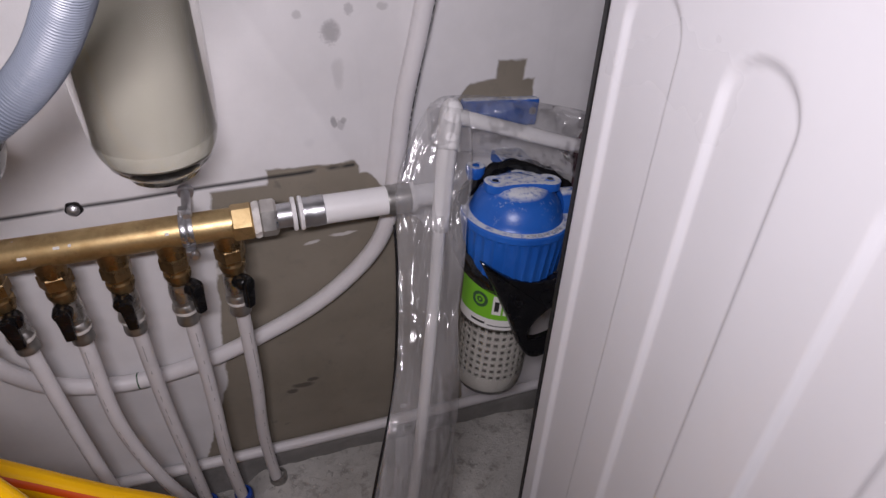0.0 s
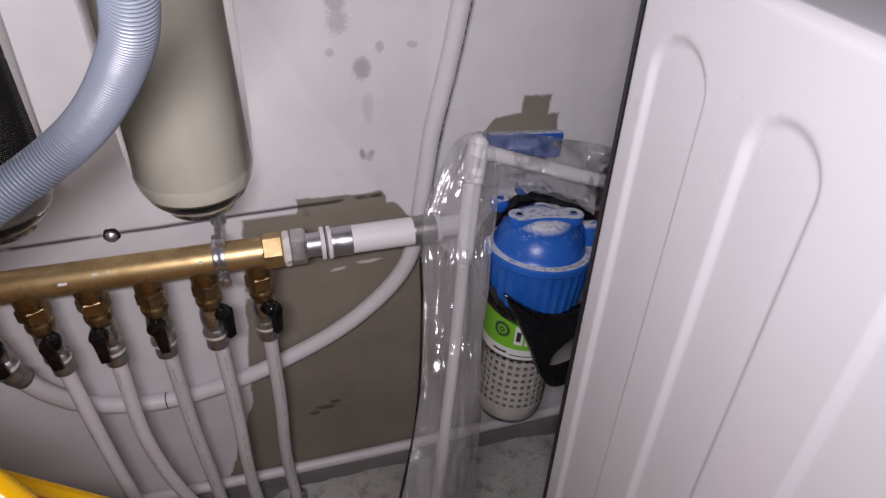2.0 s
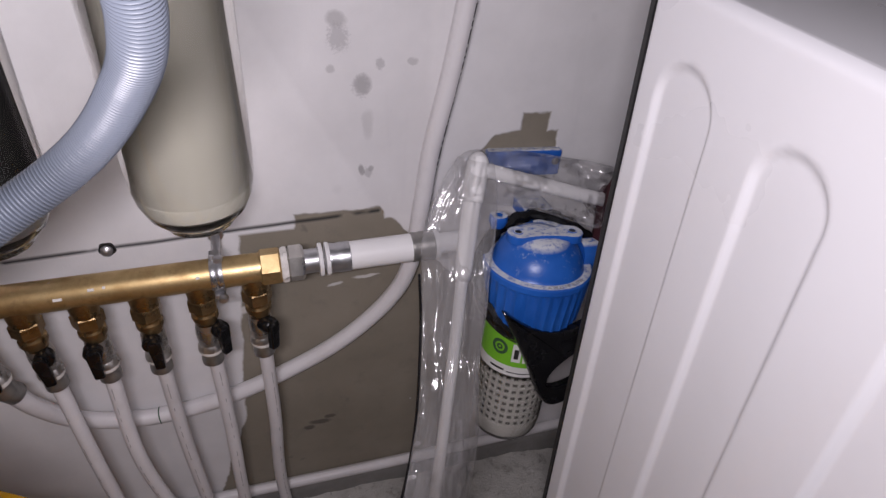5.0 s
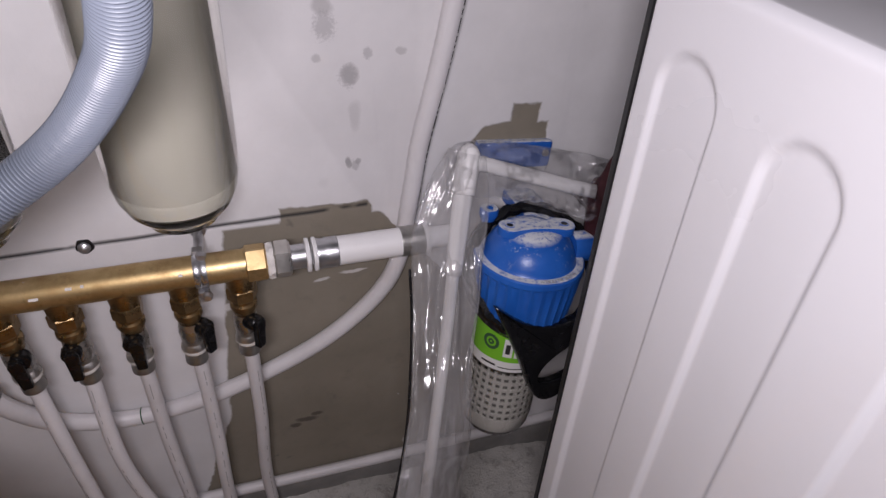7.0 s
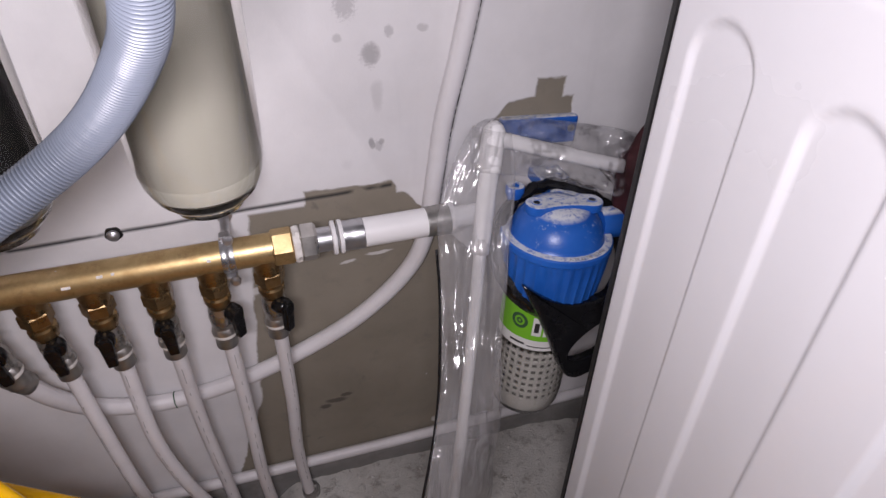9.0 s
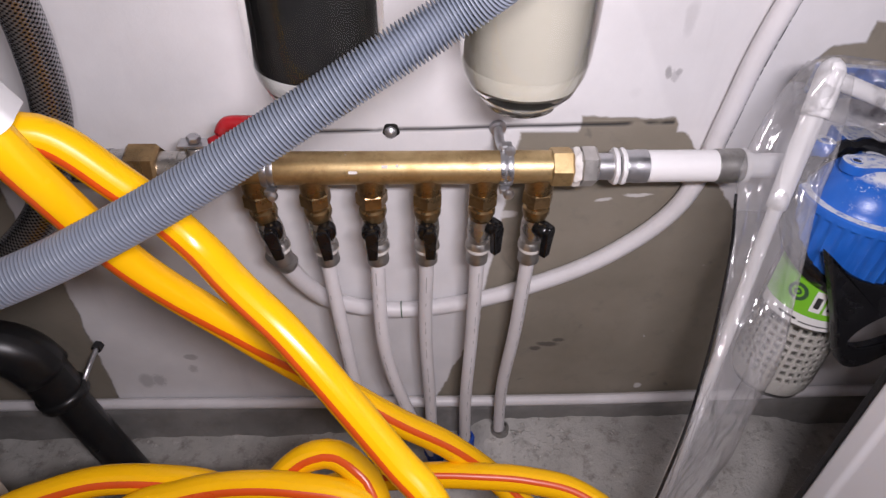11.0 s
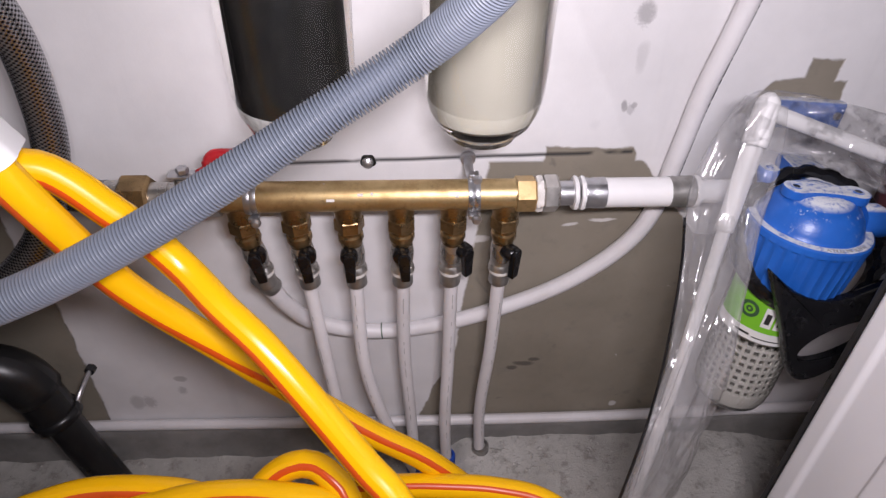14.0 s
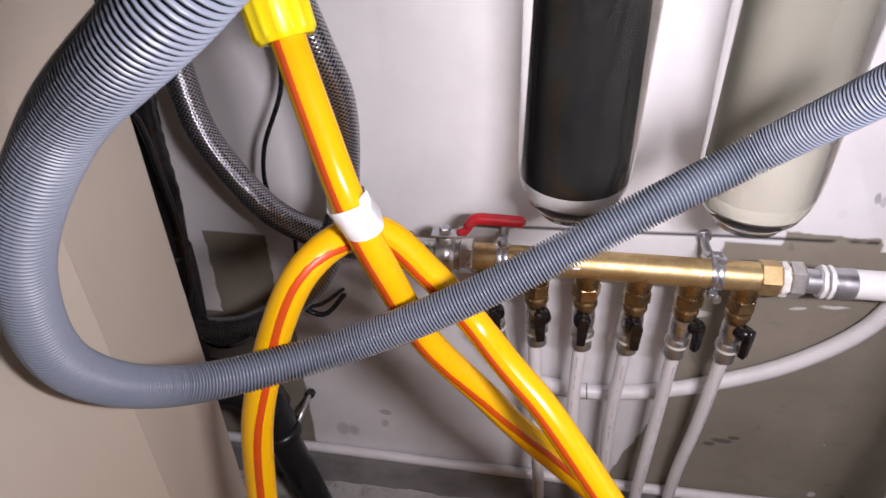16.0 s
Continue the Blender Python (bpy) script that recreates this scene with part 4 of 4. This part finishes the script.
# ---- dark red net bag tucked behind the filter ----
RED_NET = plain("red_net", (0.055, 0.007, 0.011), 0.7, 0, 0.5, 60, 0.6, (0.14, 0.04, 0.05), 0.3)
net = thing("net_bag", (0.69, -0.11, 0.55), "dark red net bag stuffed behind the filter", "bag")


def lump(centre, size, seed):
    bm = bmesh.new()
    bmesh.ops.create_icosphere(bm, subdivisions=4, radius=1.0)
    for v in bm.verts:
        k = 1 + 0.22 * noise.noise(v.co * 2.2 + Vector((seed, 0, 0))) + 0.07 * noise.noise(v.co * 9)
        v.co = Vector(centre) + Vector((v.co.x * size[0], v.co.y * size[1], v.co.z * size[2])) * k
    return from_bm("bag", bm, True)


part("bag", lump((0.708, -0.110, 0.56), (0.030, 0.034, 0.085), 3.0), RED_NET, net)
part("tie", tube("tie", spline([(0.70, -0.10, 0.57), (0.705, -0.06, 0.55), (0.71, 0.004, 0.545)], 0.008), 0.004, 10), RED_NET, net)


# ---- white rack rods wrapped in polythene, leaning on the wall ----
rack = thing("wrapped_rack", (0.419, -0.280, 0.0), "white tubular rack wrapped in crinkled clear polythene, leaning", "rack")
UP = [(0.531, -0.092, 0.655), (0.513, -0.122, 0.541), (0.501, -0.145, 0.453), (0.485, -0.175, 0.363), (0.467, -0.206, 0.260), (0.427, -0.268, 0.045), (0.419, -0.280, 0.006)]
up = spline(UP, 0.008)
part("post", tube("post", up, 0.0068, 16), WHITE, rack)
part("sleeve", tube("sleeve", up[: int(len(up) * 0.2)], 0.0098, 18, radii=lambda r, s: 0.0105 - 0.001 * s), WHITE, rack, "thicker white plastic sleeve")
part("corner", tube("corner", spline([(0.533, -0.088, 0.668), (0.531, -0.093, 0.652), (0.522, -0.108, 0.622)], 0.004), 0.0122, 18, radii=lambda r, s: 0.0122 * math.sqrt(max(0.08, 1 - max(0, (0.35 - s) / 0.36) ** 2))), WHITE, rack, "white plastic corner joint")
ACROSS = [(0.533, -0.095, 0.652), (0.60, -0.098, 0.628), (0.66, -0.10, 0.606), (0.73, -0.10, 0.582)]
part("cross_rod", tube("cross_rod", spline(ACROSS, 0.008), 0.0078, 16), WHITE, rack)
part("end_plug", tube("end_plug", spline([(0.715, -0.10, 0.586), (0.755, -0.10, 0.572)], 0.01), 0.0100, 16), WHITE, rack)


def wrapping(name, one, other, deep, seed):
    """A loose flattened tube of film between two edge lines, with sharp lengthwise folds."""
    left, right = spline(one, 0.004), spline(other, 0.004)
    rows, sides = 150, 60
    verts, faces = [], []
    for i in range(rows):
        s = i / (rows - 1)
        a, b = left[round(s * (len(left) - 1))], right[round(s * (len(right) - 1))]
        a2, b2 = left[min(len(left) - 1, round(s * (len(left) - 1)) + 3)], right[min(len(right) - 1, round(s * (len(right) - 1)) + 3)]
        t = (a2 + b2 - a - b)
        if t.length < 1e-6:
            t = (a + b) - (left[-6] + right[-6])
        t.normalize()
        mid, side = (a + b) / 2, (b - a) / 2
        front = t.cross(side).normalized()
        for k in range(sides):
            c = 2 * math.pi * k / sides
            q = Vector((math.cos(c) * 2.6, math.sin(c) * 1.6, s * 5 + seed))
            broad = noise.noise(q)
            ridge = 1 - 2 * abs(noise.noise(Vector((q.x * 2.4, q.y * 2.4, q.z * 1.3))))
            small = 1 - 2 * abs(noise.noise(Vector((q.x * 5.1, q.y * 5.1, q.z * 3.9))))
            w = math.cos(c) * (1 + 0.05 * broad)
            d = deep * math.sin(c) + 0.0065 * broad + 0.0048 * ridge + 0.0009 * small
            verts.append(mid + side * w + front * d)
    for i in range(rows - 1):
        for k in range(sides):
            faces.append((i * sides + k, i * sides + (k + 1) % sides, (i + 1) * sides + (k + 1) % sides, (i + 1) * sides + k))
    return mesh(name, verts, faces)


FILM_EDGES = ([(0.512, -0.085, 0.664), (0.484, -0.100, 0.630), (0.466, -0.118, 0.594), (0.461, -0.136, 0.554), (0.452, -0.170, 0.522), (0.445, -0.200, 0.490), (0.436, -0.228, 0.460), (0.423, -0.252, 0.427), (0.398, -0.300, 0.374), (0.340, -0.375, 0.19), (0.285, -0.45, 0.006)],
              [(0.548, -0.090, 0.655), (0.549, -0.100, 0.622), (0.545, -0.115, 0.588), (0.536, -0.136, 0.550), (0.526, -0.168, 0.517), (0.507, -0.210, 0.490), (0.500, -0.228, 0.446), (0.501, -0.226, 0.375), (0.505, -0.212, 0.250), (0.497, -0.200, 0.100), (0.490, -0.195, 0.006)])
part("wrap", wrapping("wrap", FILM_EDGES[0], FILM_EDGES[1], 0.014, 2.0), FILM, rack, "crinkled clear polythene film")
part("wrap", wrapping("wrap", [(0.508, -0.088, 0.660), (0.533, -0.085, 0.670), (0.617, -0.085, 0.655), (0.709, -0.085, 0.627), (0.77, -0.085, 0.605)], [(0.505, -0.112, 0.628), (0.539, -0.115, 0.620), (0.605, -0.115, 0.600), (0.688, -0.115, 0.563), (0.75, -0.115, 0.535)], 0.013, 8.0), FILM, rack, "crinkled clear polythene film")
# a thin black tube draws the dark shadow line of the film's left edge
part("edge_shadow", tube("edge_shadow", spline([(0.458, -0.140, 0.560), (0.450, -0.180, 0.520), (0.430, -0.240, 0.435), (0.394, -0.304, 0.368), (0.336, -0.380, 0.19), (0.280, -0.455, 0.003)], 0.01), 0.0015, 8), BLACK, rack, "thin black line standing in for the shadow along the film edge")


# ---- washing machine ----
WX, WY0, WY1, WTOP = 0.585, -0.862, -0.262, 0.887
wm = thing("washing_machine", (WX + 0.3, -0.566, 0), "white enamelled washing machine with recessed side panel ribs", "washing machine")
RIBS = [(-0.3185, 0.0335, 0.843), (-0.4245, 0.0320, 0.835), (-0.540, 0.0300, 0.824), (-0.656, 0.0300, 0.832), (-0.770, 0.0225, 0.84)]


def panel_mesh():
    """The pressed side panel: long round-ended recesses and a rolled rear edge."""
    ys = sorted(set([WY0 + (WY1 - WY0) * i / 360 for i in range(361)]))
    zs = [0.03 + (WTOP - 0.03) * (1 - (1 - i / 130) ** 1.6) for i in range(131)]
    verts, faces = [], []
    for z in zs:
        for y in ys:
            deep = 0.0
            for c, r, top in RIBS:
                d = abs(y - c) if z < top - r else math.hypot(y - c, z - (top - r))
                if z < 0.16 + r:
                    d = math.hypot(y - c, z - (0.16 + r))
                t = min(1, max(0, (r - d) / 0.0060))
                deep += 0.0045 * t * t * (3 - 2 * t)
            roll = max(0, 1 - (WY1 - y) / 0.006) ** 2 * 0.004 + max(0, 1 - (y - WY0) / 0.012) ** 2 * 0.008 + max(0, 1 - (WTOP - z) / 0.008) ** 2 * 0.006
            verts.append((WX + deep + roll, y, z))
    w = len(ys)
    for j in range(len(zs) - 1):
        for i in range(w - 1):
            faces.append((j * w + i, (j + 1) * w + i, (j + 1) * w + i + 1, j * w + i + 1))
    return mesh("side_panel", verts, faces)


part("side_panel", panel_mesh(), ENAMEL, wm, "white pressed side panel with long recesses")
part("cabinet_shell", block("cabinet_shell", (0.582, WY1 - WY0 - 0.004, 0.84), (WX + 0.303, -0.566, 0.447), 0.004), ENAMEL, wm)
# dark strip stands in for the shaded gap between panel and wall
part("rear_edge", block("rear_edge", (0.014, 0.007, 0.845), (WX + 0.0095, WY1 + 0.0045, 0.452), 0.001), DARK, wm, "dark strip for the shaded gap at the rear edge")
part("worktop", block("worktop", (0.59, WY1 - WY0 - 0.01, 0.022), (WX + 0.302, -0.566, WTOP - 0.012), 0.006, segments=3), ENAMEL, wm)
for dx in (0.06, 0.54):
    for y in (WY0 + 0.06, WY1 - 0.06):
        part("foot", lathe("foot", [(0.0, 0.0), (0.022, 0.0), (0.022, 0.012), (0.012, 0.016), (0.012, 0.03), (0.0, 0.03)], (WX + dx, y, -0.001), "z", 20), BLACK, wm)

# ---- grey corrugated drain hose ----
drain = [(0.06, 0.01, 1.22), (0.05, -0.12, 1.24), (0.06, -0.34, 1.16), (0.04, -0.47, 1.04), (-0.036, -0.512, 0.955), (-0.122, -0.490, 0.888), (-0.174, -0.482, 0.812), (-0.195, -0.459, 0.726), (-0.177, -0.400, 0.654), (-0.091, -0.336, 0.638), (0.010, -0.307, 0.676), (0.132, -0.273, 0.742), (0.205, -0.257, 0.785), (0.248, -0.289, 0.840), (0.267, -0.326, 0.888), (0.272, -0.35, 0.96), (0.30, -0.32, 1.08), (0.36, -0.18, 1.20), (0.40, 0.01, 1.24)]


PITCH = 0.0026


def even(path, step):
    """The same path in equal steps."""
    out, left = [path[0]], step
    for a, b in zip(path, path[1:]):
        d = (b - a).length
        at = left
        while at <= d:
            out.append(a.lerp(b, at / d))
            at += step
        left = at - d
    return out


def corrugated(run, s):
    return (0.0098, 0.0122, 0.0140, 0.0143, 0.0140, 0.0122)[round(run / (PITCH / 6)) % 6]


dh = thing("drain_hose", (-0.1, -0.32, 0.625), "grey-blue corrugated washing machine drain hose hanging in a bow", "hose")
part("tube", tube("tube", even(spline(drain, 0.002), PITCH / 6), 0.014, 22, radii=corrugated), HOSE, dh)
for a, b in (((0.06, 0.012, 1.22), (0.057, -0.03, 1.225)), ((0.40, 0.012, 1.24), (0.395, -0.03, 1.235))):
    part("cuff", tube("cuff", [Vector(a), Vector(b)], 0.0165, 22), DARK, dh)

# ---- yellow garden hose with red stripes ----
yh = thing("garden_hose", (0.05, -0.45, 0.0), "coiled yellow rubber hose with red stripes", "hose")
R = 0.0130


def strand(points, ways):
    path = spline(points, 0.007)
    length = part("strand", tube("strand", path, R, 22), YELLOW, yh)
    if not isinstance(ways[0], tuple):
        ways = [(0.0, ways), (1.0, ways)]
    for sign in (1, -1):
        part("stripe", ribbon("stripe", path, R, [(q, [c * sign for c in w]) for q, w in ways], 0.60), STRIPE, length, "red moulded stripe")


strand([(-0.155, -0.225, 0.93), (-0.134, -0.238, 0.868), (-0.106, -0.268, 0.805), (-0.078, -0.294, 0.741), (-0.055, -0.288, 0.672), (-0.030, -0.269, 0.592), (0.020, -0.262, 0.524), (0.0505, -0.254, 0.477), (0.094, -0.250, 0.426), (0.144, -0.250, 0.376), (0.199, -0.252, 0.330), (0.258, -0.262, 0.266), (0.30, -0.31, 0.24), (0.31, -0.42, 0.23)], [(0.0, [-0.36, -0.92, 0.23]), (0.2, [-0.36, -0.92, 0.23]), (0.36, [-0.12, -0.97, -0.2]), (0.45, [0.15, -0.97, -0.1]), (0.56, [0.52, -0.8, 0.28]), (1.0, [0.58, -0.66, 0.5])])
strand([(-0.12, -0.42, 0.30), (-0.160, -0.385, 0.40), (-0.166, -0.364, 0.481), (-0.155, -0.348, 0.585), (-0.117, -0.316, 0.690), (-0.073, -0.264, 0.702), (-0.028, -0.258, 0.659), (0.011, -0.264, 0.613), (0.042, -0.286, 0.589), (0.073, -0.306, 0.566), (0.107, -0.330, 0.532), (0.149, -0.360, 0.487), (0.175, -0.382, 0.465), (0.205, -0.43, 0.42), (0.20, -0.49, 0.37)], [(0.0, [0.34, -0.94, 0.0]), (0.22, [0.36, -0.94, 0.05]), (0.32, [0.3, -0.85, -0.4]), (0.42, [-0.1, -0.99, -0.1]), (0.58, [-0.2, -0.98, -0.04]), (0.78, [-0.36, -0.93, 0.1]), (1.0, [-0.4, -0.9, 0.17])])
strand([(-0.28, -0.44, 0.31), (-0.235, -0.36, 0.355), (-0.190, -0.332, 0.372), (-0.150, -0.320, 0.381), (-0.107, -0.311, 0.385), (-0.053, -0.312, 0.385), (-0.007, -0.318, 0.378), (0.05, -0.345, 0.362), (0.10, -0.42, 0.345)], [0.0, -0.8, 0.6])
strand([(-0.14, -0.42, 0.355), (-0.085, -0.344, 0.380), (-0.037, -0.330, 0.390), (0.011, -0.325, 0.395), (0.064, -0.328, 0.395), (0.115, -0.338, 0.389), (0.15, -0.37, 0.372), (0.18, -0.45, 0.35)], [0.0, -0.8, 0.6])
strand([(-0.02, -0.36, 0.352), (0.022, -0.325, 0.362), (0.055, -0.304, 0.388), (0.076, -0.300, 0.400), (0.094, -0.302, 0.402), (0.112, -0.314, 0.399), (0.126, -0.330, 0.388), (0.142, -0.38, 0.370)], [0.12, -0.68, 0.62])
strand([(0.02, -0.30, 0.29), (0.09, -0.274, 0.306), (0.168, -0.271, 0.312), (0.221, -0.274, 0.314), (0.273, -0.280, 0.314), (0.323, -0.293, 0.308), (0.37, -0.33, 0.29), (0.39, -0.40, 0.27)], [0.0, -0.6, 0.9])
coil = []
for k in range(11 * 20):
    a = 2 * math.pi * k / 20
    wob = 0.012 * math.sin(a * 0.37) + 0.008 * math.sin(a * 0.61 + 1)
    coil.append((0.03 + (0.27 + wob) * math.cos(a), -0.46 + (0.155 + wob * 0.6) * math.sin(a), 0.014 + 0.0265 * a / (2 * math.pi)))
strand(coil, [0.5, 0, 1])
part("fitting", lathe("fitting", [(0.014, 0.0), (0.0203, 0.0), (0.0222, 0.004), (0.0230, 0.030), (0.0220, 0.042), (0.018, 0.046), (0.0, 0.046)], (0, 0, 0), "z", 72, lambda a, h: 0.0012 * (1 if math.sin(14 * a) > 0.2 else 0) if 0.003 < h < 0.041 else 0, 30), LEMON, yh, "yellow ribbed hose connector").matrix_basis = Matrix.Translation((-0.127, -0.2450, 0.846)) @ Vector((-0.33, 0.30, 1)).to_track_quat("Z", "Y").to_matrix().to_4x4()
part("riser", tube("riser", spline([(-0.142, -0.232, 0.895), (-0.165, -0.21, 0.98), (-0.16, -0.15, 1.1), (-0.16, 0.01, 1.14)], 0.01), 0.014, 18), DARK, yh)

# ---- white tape round the hose ----
tape = thing("tape_wrap", (-0.066, -0.278, 0.702), "white adhesive tape wound round two yellow hoses", "tape")
wind = (Vector((-0.045, -0.285, 0.668)) - Vector((-0.082, -0.285, 0.73))).normalized()


def tape_mesh():
    """A short band drawn tight over both hoses."""
    verts, faces, sides, rows = [], [], 48, 9
    side = Vector((0.8, 0.2, 0.45))
    side = (side - wind * side.dot(wind)).normalized()
    front = wind.cross(side)
    fore, aft = Vector((-0.0745, -0.2955, 0.733)), Vector((-0.0725, -0.268, 0.7085))
    for j in range(rows):
        s = j / (rows - 1) - 0.5
        for k in range(sides):
            a = 2 * math.pi * k / sides
            way = side * math.cos(a) + front * math.sin(a)
            mid = fore if way.dot(fore) > way.dot(aft) else aft
            mid = fore + (mid - fore) - wind * (mid - fore).dot(wind)
            q = 0.0006 * noise.noise(Vector((math.cos(a) * 3, math.sin(a) * 3, s * 5)))
            verts.append(mid + wind * (s * (0.023 + 0.004 * math.sin(a)) + 0.004 * math.cos(a)) + way * (0.0143 + q))
    for j in range(rows - 1):
        for k in range(sides):
            faces.append((j * sides + k, j * sides + (k + 1) % sides, (j + 1) * sides + (k + 1) % sides, (j + 1) * sides + k))
    return mesh("band", verts, faces)


part("band", tape_mesh(), WHITE, tape)
part("loose_end", prism("loose_end", [(-0.005, -0.004), (0.005, -0.004), (0.005, 0.006), (0.002, 0.013), (-0.002, 0.009), (-0.005, 0.002)], 0.0012, Matrix.Translation((-0.066, -0.300, 0.745)) @ Matrix.Rotation(radians(70), 4, "X"), 0.0004), WHITE, tape)


# ---- braided steel hoses ----
def braided(points, label):
    h = thing("braided_hose", points[-1], label, "hose", "braided hoses")
    path = spline(points, 0.008)
    part("braid", tube("braid", path, 0.0165, 24), BRAID, h)
    part("crimp", tube("crimp", path[:5], 0.0185, 24), STEEL, h)
    return h


b1 = braided([(-0.345, -0.062, 1.1), (-0.335, -0.062, 0.86), (-0.326, -0.065, 0.759), (-0.306, -0.073, 0.675), (-0.247, -0.072, 0.588), (-0.170, -0.070, 0.550), (-0.128, -0.071, 0.549)], "braided stainless steel hose curving to the valve")
part("end_sleeve", lathe("end_sleeve", [(0.014, -0.138), (0.018, -0.137), (0.018, -0.114), (0.0, -0.113)], (0, AX, AZ + 0.002), "x", 28), NICKEL, b1)
braided([(-0.20, -0.10, 1.05), (-0.175, -0.125, 0.89), (-0.153, -0.122, 0.808), (-0.141, -0.108, 0.749), (-0.145, -0.094, 0.682), (-0.160, -0.090, 0.599), (-0.199, -0.104, 0.511), (-0.285, -0.113, 0.444), (-0.39, -0.105, 0.420), (-0.55, -0.10, 0.43)], "braided stainless steel hose hanging in a loop")

# ---- dark drain pipe ----
dp = thing("waste_pipe", (-0.265, -0.07, 0.0), "dark grey plastic waste pipe with an elbow, into the floor", "pipe")
part("tube", tube("tube", spline([(-0.314, -0.062, 0.21), (-0.296, -0.066, 0.13), (-0.272, -0.074, 0.05), (-0.256, -0.078, -0.01)], 0.02), 0.0240, 28), DARK, dp)
part("socket", tube("socket", spline([(-0.326, -0.060, 0.253), (-0.318, -0.062, 0.222), (-0.309, -0.064, 0.182)], 0.012), 0.0300, 28), DARK, dp)
part("lip", tube("lip", [Vector((-0.3105, -0.0633, 0.189)), Vector((-0.3070, -0.0645, 0.175))], 0.0330, 28), DARK, dp)
part("elbow", tube("elbow", spline([(-0.318, -0.061, 0.228), (-0.331, -0.062, 0.260), (-0.356, -0.066, 0.281), (-0.392, -0.074, 0.290), (-0.435, -0.085, 0.298), (-0.52, -0.10, 0.30)], 0.01), 0.0335, 28), DARK, dp)
hook = thing("pipe_hook", (-0.279, 0, 0.207), "rusty bent wall hook holding the waste pipe", "hook")
part("shank", tube("shank", spline([(-0.276, 0.006, 0.207), (-0.277, -0.020, 0.206), (-0.281, -0.045, 0.196), (-0.290, -0.062, 0.172)], 0.004), 0.0035, 10), STEEL, hook)
part("nut", hexagon("nut", 0.0075, -0.010, 0.001, (-0.276, 0, 0.207), "y", 0.2, 0.001), DARK, hook)

# ---- beige cabinet ----
cab = thing("cabinet", (-0.45, -0.36, 0.0), "beige laminated cabinet side standing on the floor", "cabinet")
part("side", block("side", (0.018, 0.56, 1.5), (-0.245, -0.67, 0.748), 0.002), BEIGE, cab)
part("rear_strip", block("rear_strip", (0.016, 0.150, 1.5), (-0.2575, -0.325, 0.748), 0.002, Matrix.Rotation(radians(9.8), 4, "Z")), BEIGE, cab, "narrow beige rear strip, slightly splayed")
part("end_panel", block("end_panel", (0.012, 0.555, 0.88), (-0.2295, -0.677, 0.45), 0.0015), BEIGE, cab, "proud beige end panel")
part("back", block("back", (0.43, 0.012, 1.48), (-0.496, -0.268, 0.748), 0.001), BEIGE, cab)
part("top", block("top", (0.47, 0.64, 0.018), (-0.468, -0.63, 1.508), 0.002), BEIGE, cab)
part("far_side", block("far_side", (0.018, 0.64, 1.5), (-0.70, -0.63, 0.748), 0.002), BEIGE, cab)

# ---- cables and sleeved pipes between cabinet and wall ----
ins = thing("insulated_pipe", (-0.34, -0.12, 0.0), "black foam-sleeved pipe beside the cabinet", "pipe")
part("sleeve", tube("sleeve", spline([(-0.335, -0.12, 1.1), (-0.338, -0.12, 0.80), (-0.343, -0.12, 0.691), (-0.343, -0.12, 0.626), (-0.352, -0.12, 0.545)], 0.01), 0.0145, 16, radii=lambda r, s: 0.0145 + 0.0008 * math.sin(r * 300)), BLACK, ins)
part("tube", tube("tube", spline([(-0.350, -0.12, 0.56), (-0.366, -0.10, 0.48), (-0.380, -0.092, 0.40), (-0.400, -0.086, 0.31)], 0.01), 0.0175, 20), DARK, ins)
part("tag", block("tag", (0.018, 0.002, 0.030), (-0.366, -0.1185, 0.487), 0.0004), PAPER, ins, "small pale paper tag")


def cable(points, r, label):
    single("cable", tube("cable", spline(points, 0.008), r, 10), BLACK, label, "cable", "black cables")


cable([(-0.24, 0.004, 1.0), (-0.225, -0.04, 0.80), (-0.225, -0.04, 0.73), (-0.258, -0.04, 0.653), (-0.263, -0.042, 0.595), (-0.239, -0.045, 0.548), (-0.240, -0.05, 0.488), (-0.235, -0.07, 0.455), (-0.215, -0.06, 0.44), (-0.200, 0.004, 0.42)], 0.0028, "thin black cable hanging against the wall")
cable([(-0.36, -0.02, 1.0), (-0.345, -0.15, 0.80), (-0.327, -0.15, 0.729), (-0.322, -0.15, 0.677), (-0.318, -0.15, 0.600), (-0.326, -0.15, 0.537), (-0.337, -0.15, 0.483), (-0.326, -0.15, 0.446), (-0.290, -0.14, 0.439), (-0.25, -0.07, 0.442), (-0.21, -0.06, 0.425), (-0.20, 0.004, 0.41)], 0.0036, "black cable looping beside the cabinet")

# ---- floor tiles towards the washing machine ----
tile_me = block("tile", (0.196, 0.196, 0.010), (0, 0, 0), 0.0015)
TILE = plain("brown_tile", (0.19, 0.165, 0.14), 0.6, 0, 0.45, 12, 0.4, (0.45, 0.43, 0.39), 0.8)
tile_me.materials.append(TILE)
for i in range(5):
    for j in range(3):
        t = part("tile", tile_me, None, floor)
        t.location = (0.735 + 0.2 * i, -0.30 - 0.2 * j, 0.0025)
        t.rotation_euler = (0, 0, radians(4))
